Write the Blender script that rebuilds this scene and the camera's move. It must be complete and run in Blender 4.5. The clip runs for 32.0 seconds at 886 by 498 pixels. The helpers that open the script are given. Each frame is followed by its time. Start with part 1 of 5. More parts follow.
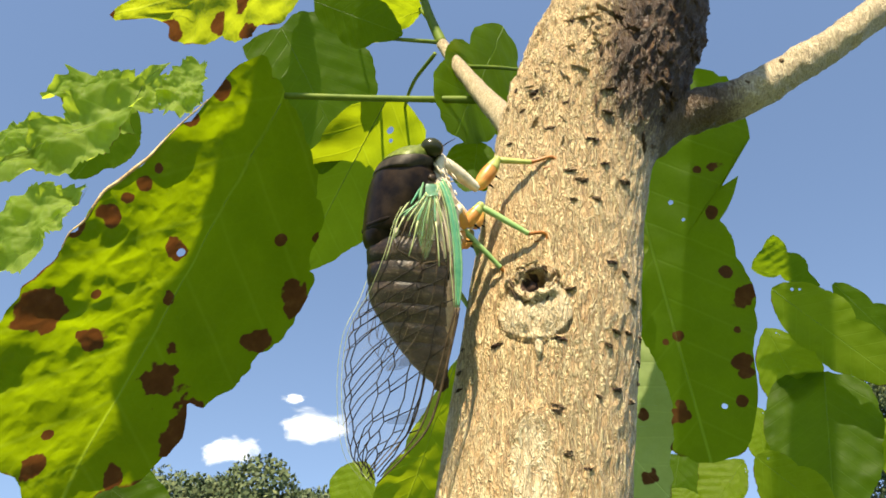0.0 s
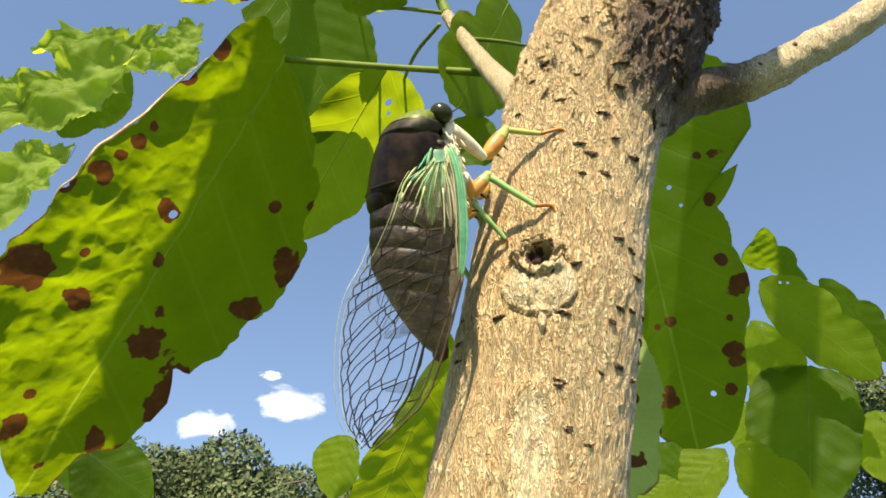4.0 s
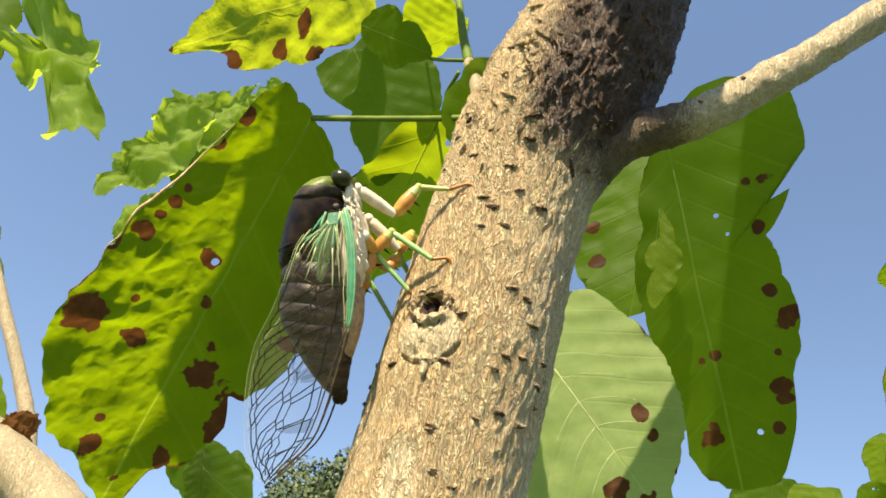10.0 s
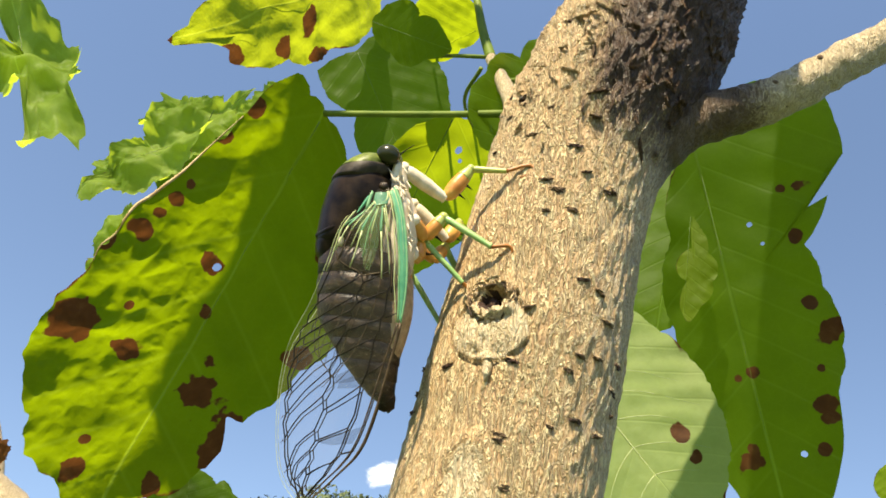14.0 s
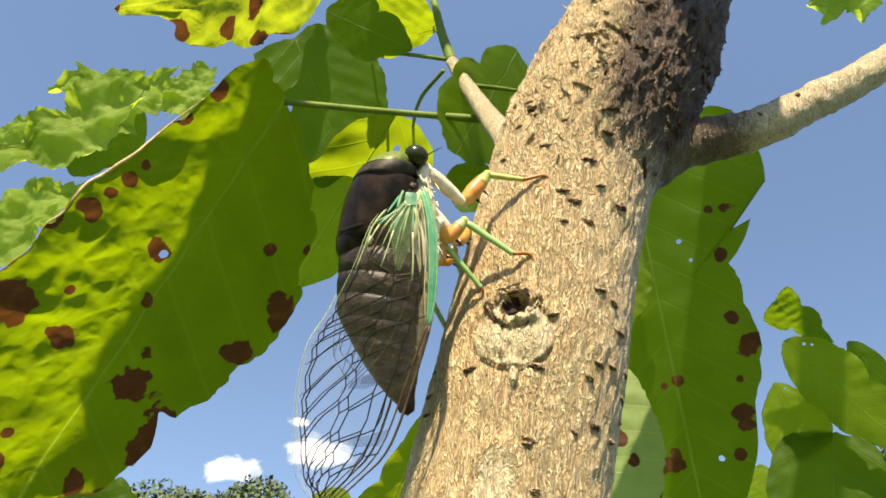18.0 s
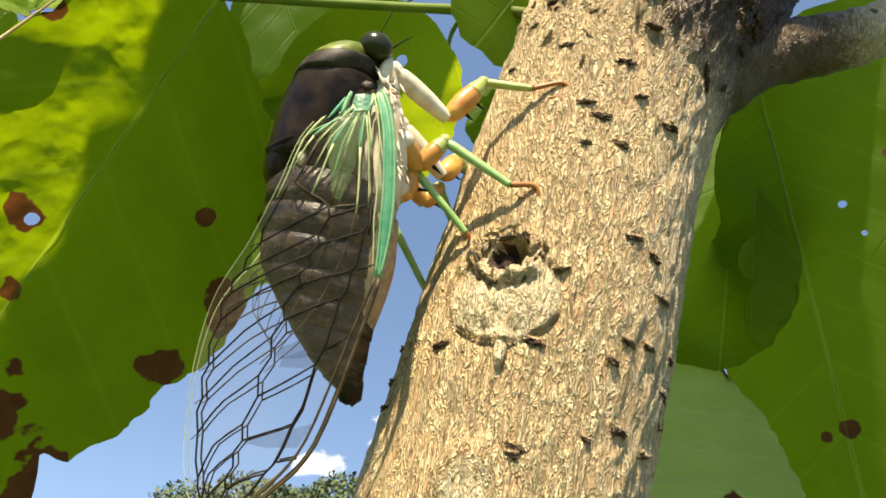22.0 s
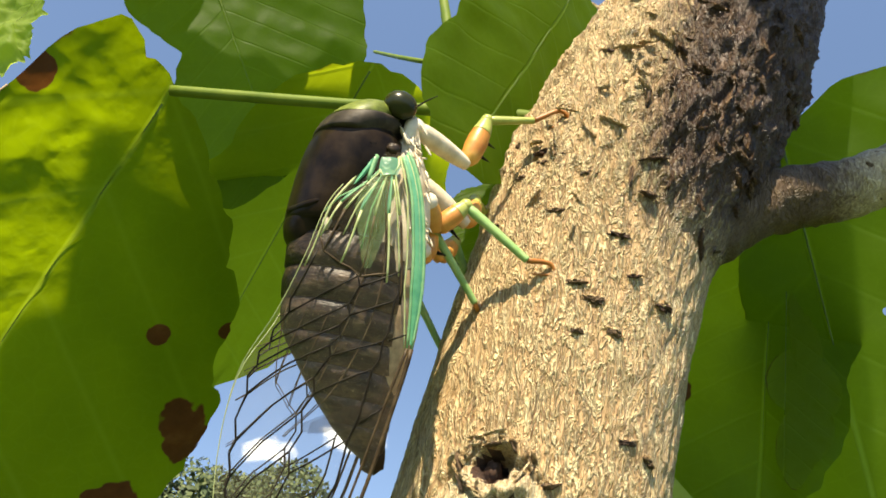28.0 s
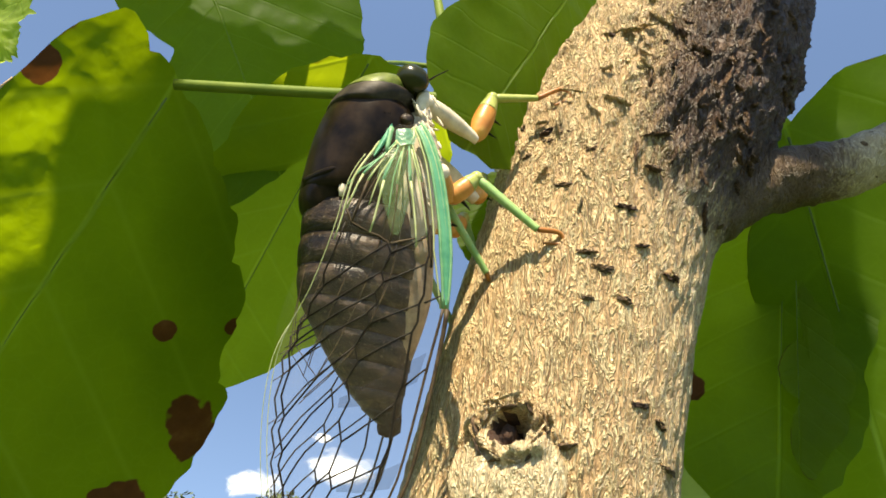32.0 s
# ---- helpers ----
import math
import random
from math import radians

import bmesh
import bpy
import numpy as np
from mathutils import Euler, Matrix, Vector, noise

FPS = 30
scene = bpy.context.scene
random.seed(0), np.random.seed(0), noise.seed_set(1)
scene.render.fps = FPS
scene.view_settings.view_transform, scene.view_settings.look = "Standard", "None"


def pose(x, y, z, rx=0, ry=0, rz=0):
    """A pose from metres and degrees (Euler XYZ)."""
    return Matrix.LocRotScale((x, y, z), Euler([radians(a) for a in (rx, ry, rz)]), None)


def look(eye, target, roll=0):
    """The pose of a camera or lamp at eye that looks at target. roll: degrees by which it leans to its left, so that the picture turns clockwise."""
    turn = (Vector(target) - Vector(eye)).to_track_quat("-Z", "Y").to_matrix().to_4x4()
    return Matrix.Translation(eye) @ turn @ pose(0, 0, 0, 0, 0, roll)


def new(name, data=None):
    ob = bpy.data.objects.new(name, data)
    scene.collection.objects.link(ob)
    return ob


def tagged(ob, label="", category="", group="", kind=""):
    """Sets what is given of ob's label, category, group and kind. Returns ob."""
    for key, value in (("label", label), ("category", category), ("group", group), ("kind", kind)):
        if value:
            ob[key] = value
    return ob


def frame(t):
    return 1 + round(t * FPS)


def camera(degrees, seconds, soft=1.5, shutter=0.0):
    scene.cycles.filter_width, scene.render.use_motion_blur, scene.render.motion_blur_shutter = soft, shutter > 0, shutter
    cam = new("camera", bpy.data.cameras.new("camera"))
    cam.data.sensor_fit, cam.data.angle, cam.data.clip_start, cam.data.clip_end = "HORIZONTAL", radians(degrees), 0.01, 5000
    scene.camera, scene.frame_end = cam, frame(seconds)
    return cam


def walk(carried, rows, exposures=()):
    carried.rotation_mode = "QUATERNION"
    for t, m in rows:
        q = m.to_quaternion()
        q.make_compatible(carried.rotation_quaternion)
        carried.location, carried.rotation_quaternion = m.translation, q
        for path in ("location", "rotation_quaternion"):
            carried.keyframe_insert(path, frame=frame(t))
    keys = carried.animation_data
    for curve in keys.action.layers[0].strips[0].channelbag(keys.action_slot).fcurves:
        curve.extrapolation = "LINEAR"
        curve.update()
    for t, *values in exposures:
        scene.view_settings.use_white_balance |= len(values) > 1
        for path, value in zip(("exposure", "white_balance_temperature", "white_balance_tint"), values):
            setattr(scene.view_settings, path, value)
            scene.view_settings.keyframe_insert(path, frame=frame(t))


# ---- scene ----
cam = camera(57.0, 32.0, soft=1.7)
PATH = [
    (0.0, pose(0.0000, 0.0000, 1.5000, 118.00, 0.00, -0.00)),
    (0.5, pose(-0.0013, 0.0038, 1.4972, 119.87, -0.38, -0.76)),
    (1.0, pose(-0.0015, 0.0035, 1.4980, 119.68, -0.61, -1.65)),
    (1.5, pose(-0.0023, 0.0035, 1.4991, 119.06, -0.70, -2.43)),
    (2.0, pose(-0.0026, 0.0030, 1.4991, 118.83, -0.99, -2.67)),
    (2.5, pose(-0.0026, 0.0030, 1.4995, 118.07, -1.23, -2.80)),
    (3.0, pose(-0.0023, 0.0032, 1.4994, 117.38, -1.56, -2.30)),
    (3.5, pose(-0.0028, 0.0031, 1.4992, 117.04, -1.66, -2.19)),
    (5.5, pose(-0.0023, 0.0034, 1.4996, 116.76, -1.47, -2.13)),
    (6.0, pose(-0.0019, 0.0042, 1.4986, 117.28, -1.40, -2.13)),
    (6.5, pose(-0.0007, 0.0048, 1.4982, 117.45, -1.37, -1.10)),
    (7.0, pose(-0.0020, 0.0049, 1.4983, 117.42, -1.48, -1.72)),
    (7.5, pose(-0.0019, 0.0046, 1.4981, 117.42, -1.73, -1.42)),
    (8.0, pose(-0.0016, 0.0051, 1.4983, 117.41, -1.91, -1.76)),
    (8.5, pose(0.0020, 0.0095, 1.4942, 118.88, -1.72, -1.27)),
    (9.0, pose(0.0162, 0.0060, 1.4994, 116.98, -3.89, 2.00)),
    (9.5, pose(0.0311, -0.0016, 1.5051, 115.77, -5.96, 7.61)),
    (10.0, pose(0.0415, -0.0037, 1.5033, 116.83, -7.16, 11.92)),
    (10.5, pose(0.0410, -0.0013, 1.5025, 117.18, -7.20, 14.24)),
    (11.0, pose(0.0397, 0.0065, 1.4976, 118.23, -7.79, 16.49)),
    (11.5, pose(0.0401, 0.0081, 1.4994, 117.82, -7.91, 16.58)),
    (12.0, pose(0.0354, 0.0091, 1.4988, 118.45, -7.62, 14.92)),
    (12.5, pose(0.0334, 0.0077, 1.5007, 118.55, -7.33, 13.46)),
    (13.0, pose(0.0320, 0.0105, 1.4995, 119.50, -7.05, 12.11)),
    (13.5, pose(0.0294, 0.0091, 1.5019, 119.51, -6.70, 10.80)),
    (15.5, pose(0.0145, 0.0096, 1.5030, 120.21, -5.41, 4.76)),
    (16.0, pose(0.0097, 0.0097, 1.5014, 120.39, -4.95, 2.18)),
    (16.5, pose(0.0078, 0.0087, 1.5009, 120.65, -4.51, -0.35)),
    (17.0, pose(0.0105, 0.0074, 1.5006, 120.89, -4.81, -0.94)),
    (17.5, pose(0.0094, 0.0075, 1.5016, 120.49, -4.45, -1.48)),
    (18.0, pose(0.0052, 0.0070, 1.5013, 120.36, -4.20, -0.90)),
    (18.5, pose(0.0053, 0.0063, 1.4988, 120.56, -5.14, 0.47)),
    (19.0, pose(0.0064, 0.0078, 1.4996, 120.64, -5.33, 1.14)),
    (19.5, pose(0.0029, 0.0213, 1.5066, 120.44, -6.03, -0.85)),
    (20.0, pose(0.0063, 0.0332, 1.5109, 119.98, -6.90, 1.66)),
    (20.5, pose(0.0073, 0.0362, 1.5121, 120.48, -7.79, 2.10)),
    (21.0, pose(0.0112, 0.0357, 1.5123, 120.30, -7.87, 2.84)),
    (21.5, pose(0.0133, 0.0347, 1.5125, 120.16, -7.66, 3.00)),
    (22.0, pose(0.0157, 0.0362, 1.5115, 119.98, -7.88, 3.87)),
    (22.5, pose(0.0155, 0.0354, 1.5116, 119.82, -8.02, 4.40)),
    (23.0, pose(0.0176, 0.0335, 1.5118, 119.65, -8.48, 5.58)),
    (23.5, pose(0.0185, 0.0346, 1.5111, 119.65, -8.51, 6.24)),
    (24.0, pose(0.0168, 0.0352, 1.5102, 119.65, -8.41, 5.98)),
    (24.5, pose(0.0151, 0.0376, 1.5142, 119.63, -8.21, 6.93)),
    (25.0, pose(0.0154, 0.0408, 1.5153, 119.40, -9.41, 8.70)),
    (25.5, pose(0.0160, 0.0414, 1.5147, 119.19, -9.39, 9.48)),
    (26.0, pose(0.0144, 0.0417, 1.5192, 119.08, -8.49, 6.71)),
    (26.5, pose(0.0135, 0.0340, 1.5289, 117.24, -7.91, 2.31)),
    (28.5, pose(0.0108, 0.0315, 1.5298, 120.29, -7.17, 0.47)),
    (29.0, pose(0.0112, 0.0309, 1.5290, 120.79, -7.20, 0.26)),
    (29.5, pose(0.0119, 0.0317, 1.5266, 121.29, -7.14, 0.77)),
    (30.0, pose(0.0116, 0.0325, 1.5263, 121.35, -6.85, 0.43)),
    (30.5, pose(0.0101, 0.0325, 1.5262, 121.41, -6.43, 0.21)),
    (31.0, pose(0.0094, 0.0329, 1.5258, 121.47, -6.23, -0.28)),
    (31.5, pose(0.0088, 0.0328, 1.5256, 121.53, -6.03, -0.38)),
    (32.0, pose(0.0093, 0.0334, 1.5243, 121.58, -6.15, 0.10)),
]
PATH_AT = dict(PATH)
walk(cam, PATH, [(0.0, 1.06, 7000, 10), (32.0, 1.06, 7000, 10)])

# ---- light ----
TO_SUN = Vector((-0.13, -0.60, 0.78)).normalized()
SUN_EL = math.asin(TO_SUN.z)
SUN_AZ = math.atan2(TO_SUN.x, TO_SUN.y)
world = bpy.data.worlds.new("sky")
world.use_nodes = True
scene.world = world
wn, wl = world.node_tree.nodes, world.node_tree.links
sky = wn.new("ShaderNodeTexSky")
sky.sky_type, sky.sun_disc = "NISHITA", False
sky.sun_elevation, sky.sun_rotation = SUN_EL, SUN_AZ
sky.air_density, sky.dust_density, sky.ozone_density = 1.0, 0.1, 1.0
# the sky is sampled higher up than it lies, which evens out the pale horizon
lift = wn.new("ShaderNodeVectorMath")
wl.new(wn.new("ShaderNodeTexCoord").outputs["Generated"], lift.inputs[0])
lift.inputs[1].default_value = (0, 0, 0.2)
wl.new(lift.outputs[0], sky.inputs["Vector"])
wl.new(sky.outputs["Color"], wn["Background"].inputs["Color"])
wn["Background"].inputs["Strength"].default_value = 0.122
sun = new("sun", bpy.data.lights.new("sun", "SUN"))
sun.data.energy, sun.data.angle, sun.data.color = 5.0, radians(0.53), (1.0, 0.90, 0.70)
sun.matrix_world = look(TO_SUN * 30, (0, 0, 0))


# ---- materials ----
class Mat:
    """A small helper round one node material."""

    def __init__(self, name, rough=0.6, **inputs):
        self.m = bpy.data.materials.new(name)
        self.m.use_nodes = True
        self.n, self.l = self.m.node_tree.nodes, self.m.node_tree.links
        self.p = self.n["Principled BSDF"]
        self.out = self.n["Material Output"]
        self.p.inputs["Roughness"].default_value = rough
        for k, val in inputs.items():
            self.p.inputs[k.replace("_", " ")].default_value = val

    def node(self, kind, links=None, **props):
        nd = self.n.new(kind)
        for k, val in props.items():
            if k == "operation":
                nd.operation = val
            elif k == "blend":
                nd.blend_type = val
            elif k == "feature":
                nd.feature = val
        for k, val in (links or {}).items():
            if isinstance(val, bpy.types.NodeSocket):
                self.l.new(val, nd.inputs[k])
            else:
                nd.inputs[k].default_value = val
        return nd

    def coords(self, scale=(1, 1, 1), which="Object"):
        tc = self.node("ShaderNodeTexCoord")
        return self.node("ShaderNodeMapping", {"Vector": tc.outputs[which], "Scale": scale}).outputs[0]

    def noise(self, vec, scale, detail=4.0, rough=0.6, dist=0.0):
        return self.node("ShaderNodeTexNoise", {"Vector": vec, "Scale": scale, "Detail": detail, "Roughness": rough, "Distortion": dist}).outputs["Fac"]

    def math(self, op, a, b=0.5, c=0.0):
        return self.node("ShaderNodeMath", {0: a, 1: b, 2: c}, operation=op).outputs[0]

    def ramp(self, fac, stops):
        nd = self.node("ShaderNodeValToRGB", {"Fac": fac})
        e = nd.color_ramp.elements
        while len(e) < len(stops):
            e.new(0.5)
        for el, (pos, col) in zip(e, stops):
            el.position = pos
            el.color = (*col, 1) if len(col) == 3 else col
        return nd.outputs["Color"]

    def step(self, fac, lo, hi):
        return self.node("ShaderNodeMapRange", {"Value": fac, "From Min": lo, "From Max": hi}).outputs[0]

    def mix(self, fac, a, b, blend="MIX"):
        nd = self.n.new("ShaderNodeMix")
        nd.data_type, nd.blend_type = "RGBA", blend
        for k, val in ((0, fac), (6, a), (7, b)):
            if isinstance(val, bpy.types.NodeSocket):
                self.l.new(val, nd.inputs[k])
            else:
                nd.inputs[k].default_value = (*val, 1) if isinstance(val, tuple) and len(val) == 3 else val
        return nd.outputs[2]

    def color(self, sock):
        self.l.new(sock, self.p.inputs["Base Color"])

    def bump(self, height, dist, strength=1.0):
        b = self.node("ShaderNodeBump", {"Height": height, "Distance": dist, "Strength": strength})
        self.l.new(b.outputs[0], self.p.inputs["Normal"])
        return b.outputs[0]


def bark_material(name, pale, mid, dark, scale=1.0, relief=1.0, old_shaded=None, shine=0.45):
    """Fissured bark: pale wavy wiry ridges over a brown ground, with fine dark cracks and slow blotches."""
    k = Mat(name, 0.43, Specular_IOR_Level=shine)
    streak = k.noise(k.coords((1, 1, 0.24)), 1900 * scale, 4, 0.58, 1.6)
    # two nets of wavy ridges, coarse and fine
    wire = k.math("ABSOLUTE", k.math("SUBTRACT", k.noise(k.coords((1, 1, 0.22)), 1050 * scale, 3, 0.6, 1.8), 0.5))
    thin = k.math("ABSOLUTE", k.math("SUBTRACT", k.noise(k.coords((1, 1, 0.30)), 2100 * scale, 2, 0.5, 1.4), 0.5))
    fibre = k.noise(k.coords((1, 1, 0.4)), 7000 * scale, 3, 0.7, 0.3)
    blot = k.noise(k.coords((1, 1, 0.6)), 120 * scale, 4, 0.55)
    base = k.ramp(streak, [(0.30, dark), (0.42, tuple((a + b) / 2 for a, b in zip(dark, mid))), (0.55, mid), (0.70, tuple((a + b) / 2 for a, b in zip(mid, pale)))])
    tone = k.mix(k.math("MULTIPLY", k.step(blot, 0.36, 0.66), 0.5), base, tuple(c * 0.62 for c in mid))
    tone = k.mix(k.math("MULTIPLY", k.step(thin, 0.03, 0.0), 0.55), tone, pale)
    tone = k.mix(k.math("MULTIPLY", k.step(wire, 0.045, 0.008), 0.85), tone, tuple(min(1, c * 1.1) for c in pale))
    tone = k.mix(k.math("MULTIPLY", k.step(fibre, 0.37, 0.28), 0.75), tone, tuple(c * 0.55 for c in dark))
    if old_shaded:
        # aged flaking bark with shade put into its dark tones, where the attribute says so, with a ragged border
        rough = k.node("ShaderNodeAttribute")
        rough.attribute_name = "rough"
        marbled = k.ramp(streak, [(0.34, old_shaded[2]), (0.47, old_shaded[1]), (0.60, old_shaded[1]), (0.72, old_shaded[0])])
        marbled = k.mix(k.math("MULTIPLY", k.step(wire, 0.05, 0.0), 0.75), marbled, old_shaded[0])
        edge = k.math("ADD", rough.outputs["Fac"], k.math("MULTIPLY", k.math("SUBTRACT", streak, 0.5), 1.6))
        tone = k.mix(k.step(edge, 0.25, 0.75), tone, marbled)
    k.color(tone)
    h = k.math("ADD", k.math("MULTIPLY", streak, 0.7), k.math("MULTIPLY", fibre, 0.2))
    h = k.math("ADD", h, k.math("MULTIPLY", k.step(wire, 0.09, 0.0), 0.8))
    h = k.math("ADD", h, k.math("MULTIPLY", k.step(thin, 0.07, 0.0), 0.35))
    k.bump(h, 0.0004 * relief, 1.0)
    return k.m


def leaf_material(name, green, light, trans, spots=(), edge=0.0, gloss=0.48, veins=9.0, pucker=0.3, holes=(), quilt=0.0):
    """A leaf blade: veins, mottling, brown spots and a dying margin by the blade's own coordinates; lets light through."""
    k = Mat(name, gloss, Specular_IOR_Level=0.12)
    uv = k.node("ShaderNodeTexCoord").outputs["UV"]
    sep = k.node("ShaderNodeSeparateXYZ", {0: uv})
    u, v = sep.outputs[0], sep.outputs[1]
    av = k.math("ABSOLUTE", v)
    # side veins sweep forward from the midrib
    lane = k.math("SUBTRACT", u, k.math("MULTIPLY", av, 0.3))
    saw = k.math("PINGPONG", k.math("MULTIPLY", lane, veins), 0.5)
    side = k.step(saw, 0.06, 0.0)
    rib = k.step(av, 0.014, 0.004)
    obj = k.coords()
    net = k.node("ShaderNodeTexVoronoi", {"Vector": obj, "Scale": 420.0}, feature="DISTANCE_TO_EDGE").outputs["Distance"]
    vein = k.math("MAXIMUM", k.math("MULTIPLY", side, 0.3), rib)
    ribs = vein
    vein = k.math("MAXIMUM", vein, k.math("MULTIPLY", k.step(net, 0.07, 0.0), 0.12))
    mott = k.noise(obj, 55, 5, 0.6)
    small = k.noise(obj, 700, 3, 0.6)
    col = k.mix(k.step(mott, 0.35, 0.68), green, light)
    col = k.mix(k.math("MULTIPLY", k.step(small, 0.4, 0.7), 0.25), col, tuple(c * 0.6 for c in green))
    col = k.mix(k.math("MULTIPLY", vein, 0.22), col, tuple(min(1, c * 1.5 + 0.05) for c in light))
    # dead tissue
    wob = k.noise(obj, 150, 3, 0.5)
    dead = None
    for su, sv, r in spots:
        dx = k.math("SUBTRACT", u, su)
        dy = k.math("MULTIPLY", k.math("SUBTRACT", v, sv), 0.38)
        d = k.math("SQRT", k.math("ADD", k.math("MULTIPLY", dx, dx), k.math("MULTIPLY", dy, dy)))
        d = k.math("ADD", d, k.math("MULTIPLY", k.math("SUBTRACT", wob, 0.5), r * 2.6))
        s = k.step(d, r * 0.82, r * 0.74)
        dead = s if dead is None else k.math("MAXIMUM", dead, s)
    if edge > 0:
        rho = k.node("ShaderNodeAttribute")
        rho.attribute_name = "rho"
        e = k.math("ADD", rho.outputs["Fac"], k.math("MULTIPLY", k.math("SUBTRACT", k.noise(obj, 75, 4, 0.6), 0.54), edge * 3.2))
        s = k.step(e, 1.0, 1.02)
        dead = s if dead is None else k.math("MAXIMUM", dead, s)
    if dead is not None:
        brown = k.ramp(k.noise(obj, 300, 4, 0.6), [(0.3, (0.045, 0.018, 0.008)), (0.55, (0.13, 0.052, 0.018)), (0.75, (0.27, 0.13, 0.045))])
        col = k.mix(dead, col, brown)
    k.color(col)
    hgt = k.math("SUBTRACT", k.math("MULTIPLY", k.noise(obj, 190, 3, 0.5), pucker), k.math("MULTIPLY", ribs, 0.08 if quilt > 0 else 0.3))
    if quilt > 0:
        # the blistered half between the side veins
        cell = k.node("ShaderNodeTexVoronoi", {"Vector": k.mix(0.006, obj, k.node("ShaderNodeTexNoise", {"Vector": obj, "Scale": 160.0}).outputs["Color"]), "Scale": 250.0, "Smoothness": 0.6}, feature="SMOOTH_F1").outputs["Distance"]
        puff = k.math("SUBTRACT", 1.0, cell)
        half = k.step(k.math("ADD", v, k.math("MULTIPLY", k.math("SUBTRACT", mott, 0.5), 0.8)), 0.25, -0.15)
        hgt = k.math("ADD", hgt, k.math("MULTIPLY", k.math("MULTIPLY", puff, half), quilt))
    nrm = k.bump(hgt, 0.0012, 0.55)
    tr = k.node("ShaderNodeBsdfTranslucent", {"Normal": nrm})
    tcol = k.mix(0.72, col, trans)
    tcol = k.mix(k.math("MULTIPLY", k.step(mott, 0.3, 0.7), 0.35), tcol, tuple(min(1, c * 1.25) for c in trans))
    tcol = k.mix(k.math("MULTIPLY", vein, 0.55), tcol, tuple(min(1, c * 1.35 + 0.03) for c in trans))
    if dead is not None:
        tcol = k.mix(dead, tcol, (0.12, 0.042, 0.010))
    k.l.new(tcol, tr.inputs["Color"])
    mixs = k.node("ShaderNodeMixShader", {0: 0.66})
    k.l.new(k.p.outputs[0], mixs.inputs[1])
    k.l.new(tr.outputs[0], mixs.inputs[2])
    gap = None
    for su, sv, r in holes:
        dx, dy = k.math("SUBTRACT", u, su), k.math("MULTIPLY", k.math("SUBTRACT", v, sv), 0.38)
        d = k.math("ADD", k.math("SQRT", k.math("ADD", k.math("MULTIPLY", dx, dx), k.math("MULTIPLY", dy, dy))), k.math("MULTIPLY", k.math("SUBTRACT", wob, 0.5), 0.03))
        h = k.math("LESS_THAN", d, r)
        gap = h if gap is None else k.math("MAXIMUM", gap, h)
    last = mixs
    if gap is not None:
        last = k.node("ShaderNodeMixShader", {0: gap})
        k.l.new(mixs.outputs[0], last.inputs[1])
        k.l.new(k.node("ShaderNodeBsdfTransparent").outputs[0], last.inputs[2])
    k.l.new(last.outputs[0], k.out.inputs["Surface"])
    return k.m


def mottled(name, a, b, scale, rough=0.5, bump=0.0, bscale=None, **kw):
    k = Mat(name, rough, **kw)
    obj = k.coords()
    f = k.noise(obj, scale, 5, 0.6)
    k.color(k.ramp(f, [(0.35, a), (0.65, b)]))
    if bump:
        k.bump(k.noise(obj, bscale or scale * 3, 4, 0.6), bump, 0.8)
    return k.m


# aged fork bark, its colours darkened to hold the shade that falls there
OLD_SHADED = ((0.20, 0.115, 0.056), (0.07, 0.036, 0.018), (0.018, 0.009, 0.005))
BARK = bark_material("bark", (0.97, 0.75, 0.42), (0.66, 0.425, 0.20), (0.20, 0.105, 0.042), 0.8, 1.15, old_shaded=OLD_SHADED, shine=0.5)
BARK_YOUNG = bark_material("young_bark", (0.62, 0.51, 0.32), (0.46, 0.36, 0.215), (0.28, 0.20, 0.11), 0.7, 0.5, old_shaded=((0.20, 0.135, 0.08), (0.11, 0.07, 0.04), (0.045, 0.027, 0.016)), shine=0.3)
# rough flaky bark, darkened so that the fork's shade sits in its colour
BARK_ROUGH_SHADED = bark_material("flaky_shaded_bark", (0.26, 0.15, 0.075), (0.10, 0.054, 0.027), (0.03, 0.015, 0.008), 0.9, 1.2, shine=0.3)
SCAR = bark_material("scar_wood", (0.95, 0.80, 0.52), (0.80, 0.60, 0.34), (0.36, 0.21, 0.09), 0.8, 0.9)
CORK = mottled("lenticel_cork", (0.045, 0.026, 0.014), (0.17, 0.105, 0.055), 1500, 0.9, 0.0003)
BUD = mottled("dark_bud", (0.02, 0.010, 0.006), (0.09, 0.04, 0.02), 1200, 0.8, 0.0003)
DRY = mottled("dry_leaf_edge", (0.36, 0.22, 0.08), (0.60, 0.46, 0.22), 500, 0.6)
STALK = mottled("leaf_stalk", (0.085, 0.14, 0.012), (0.15, 0.20, 0.025), 200, 0.6, Specular_IOR_Level=0.2)
PALE_RIB = mottled("pale_leaf_rib", (0.36, 0.42, 0.16), (0.48, 0.52, 0.24), 200, 0.5)
RIB = mottled("leaf_rib", (0.075, 0.13, 0.010), (0.12, 0.18, 0.02), 200, 0.5)

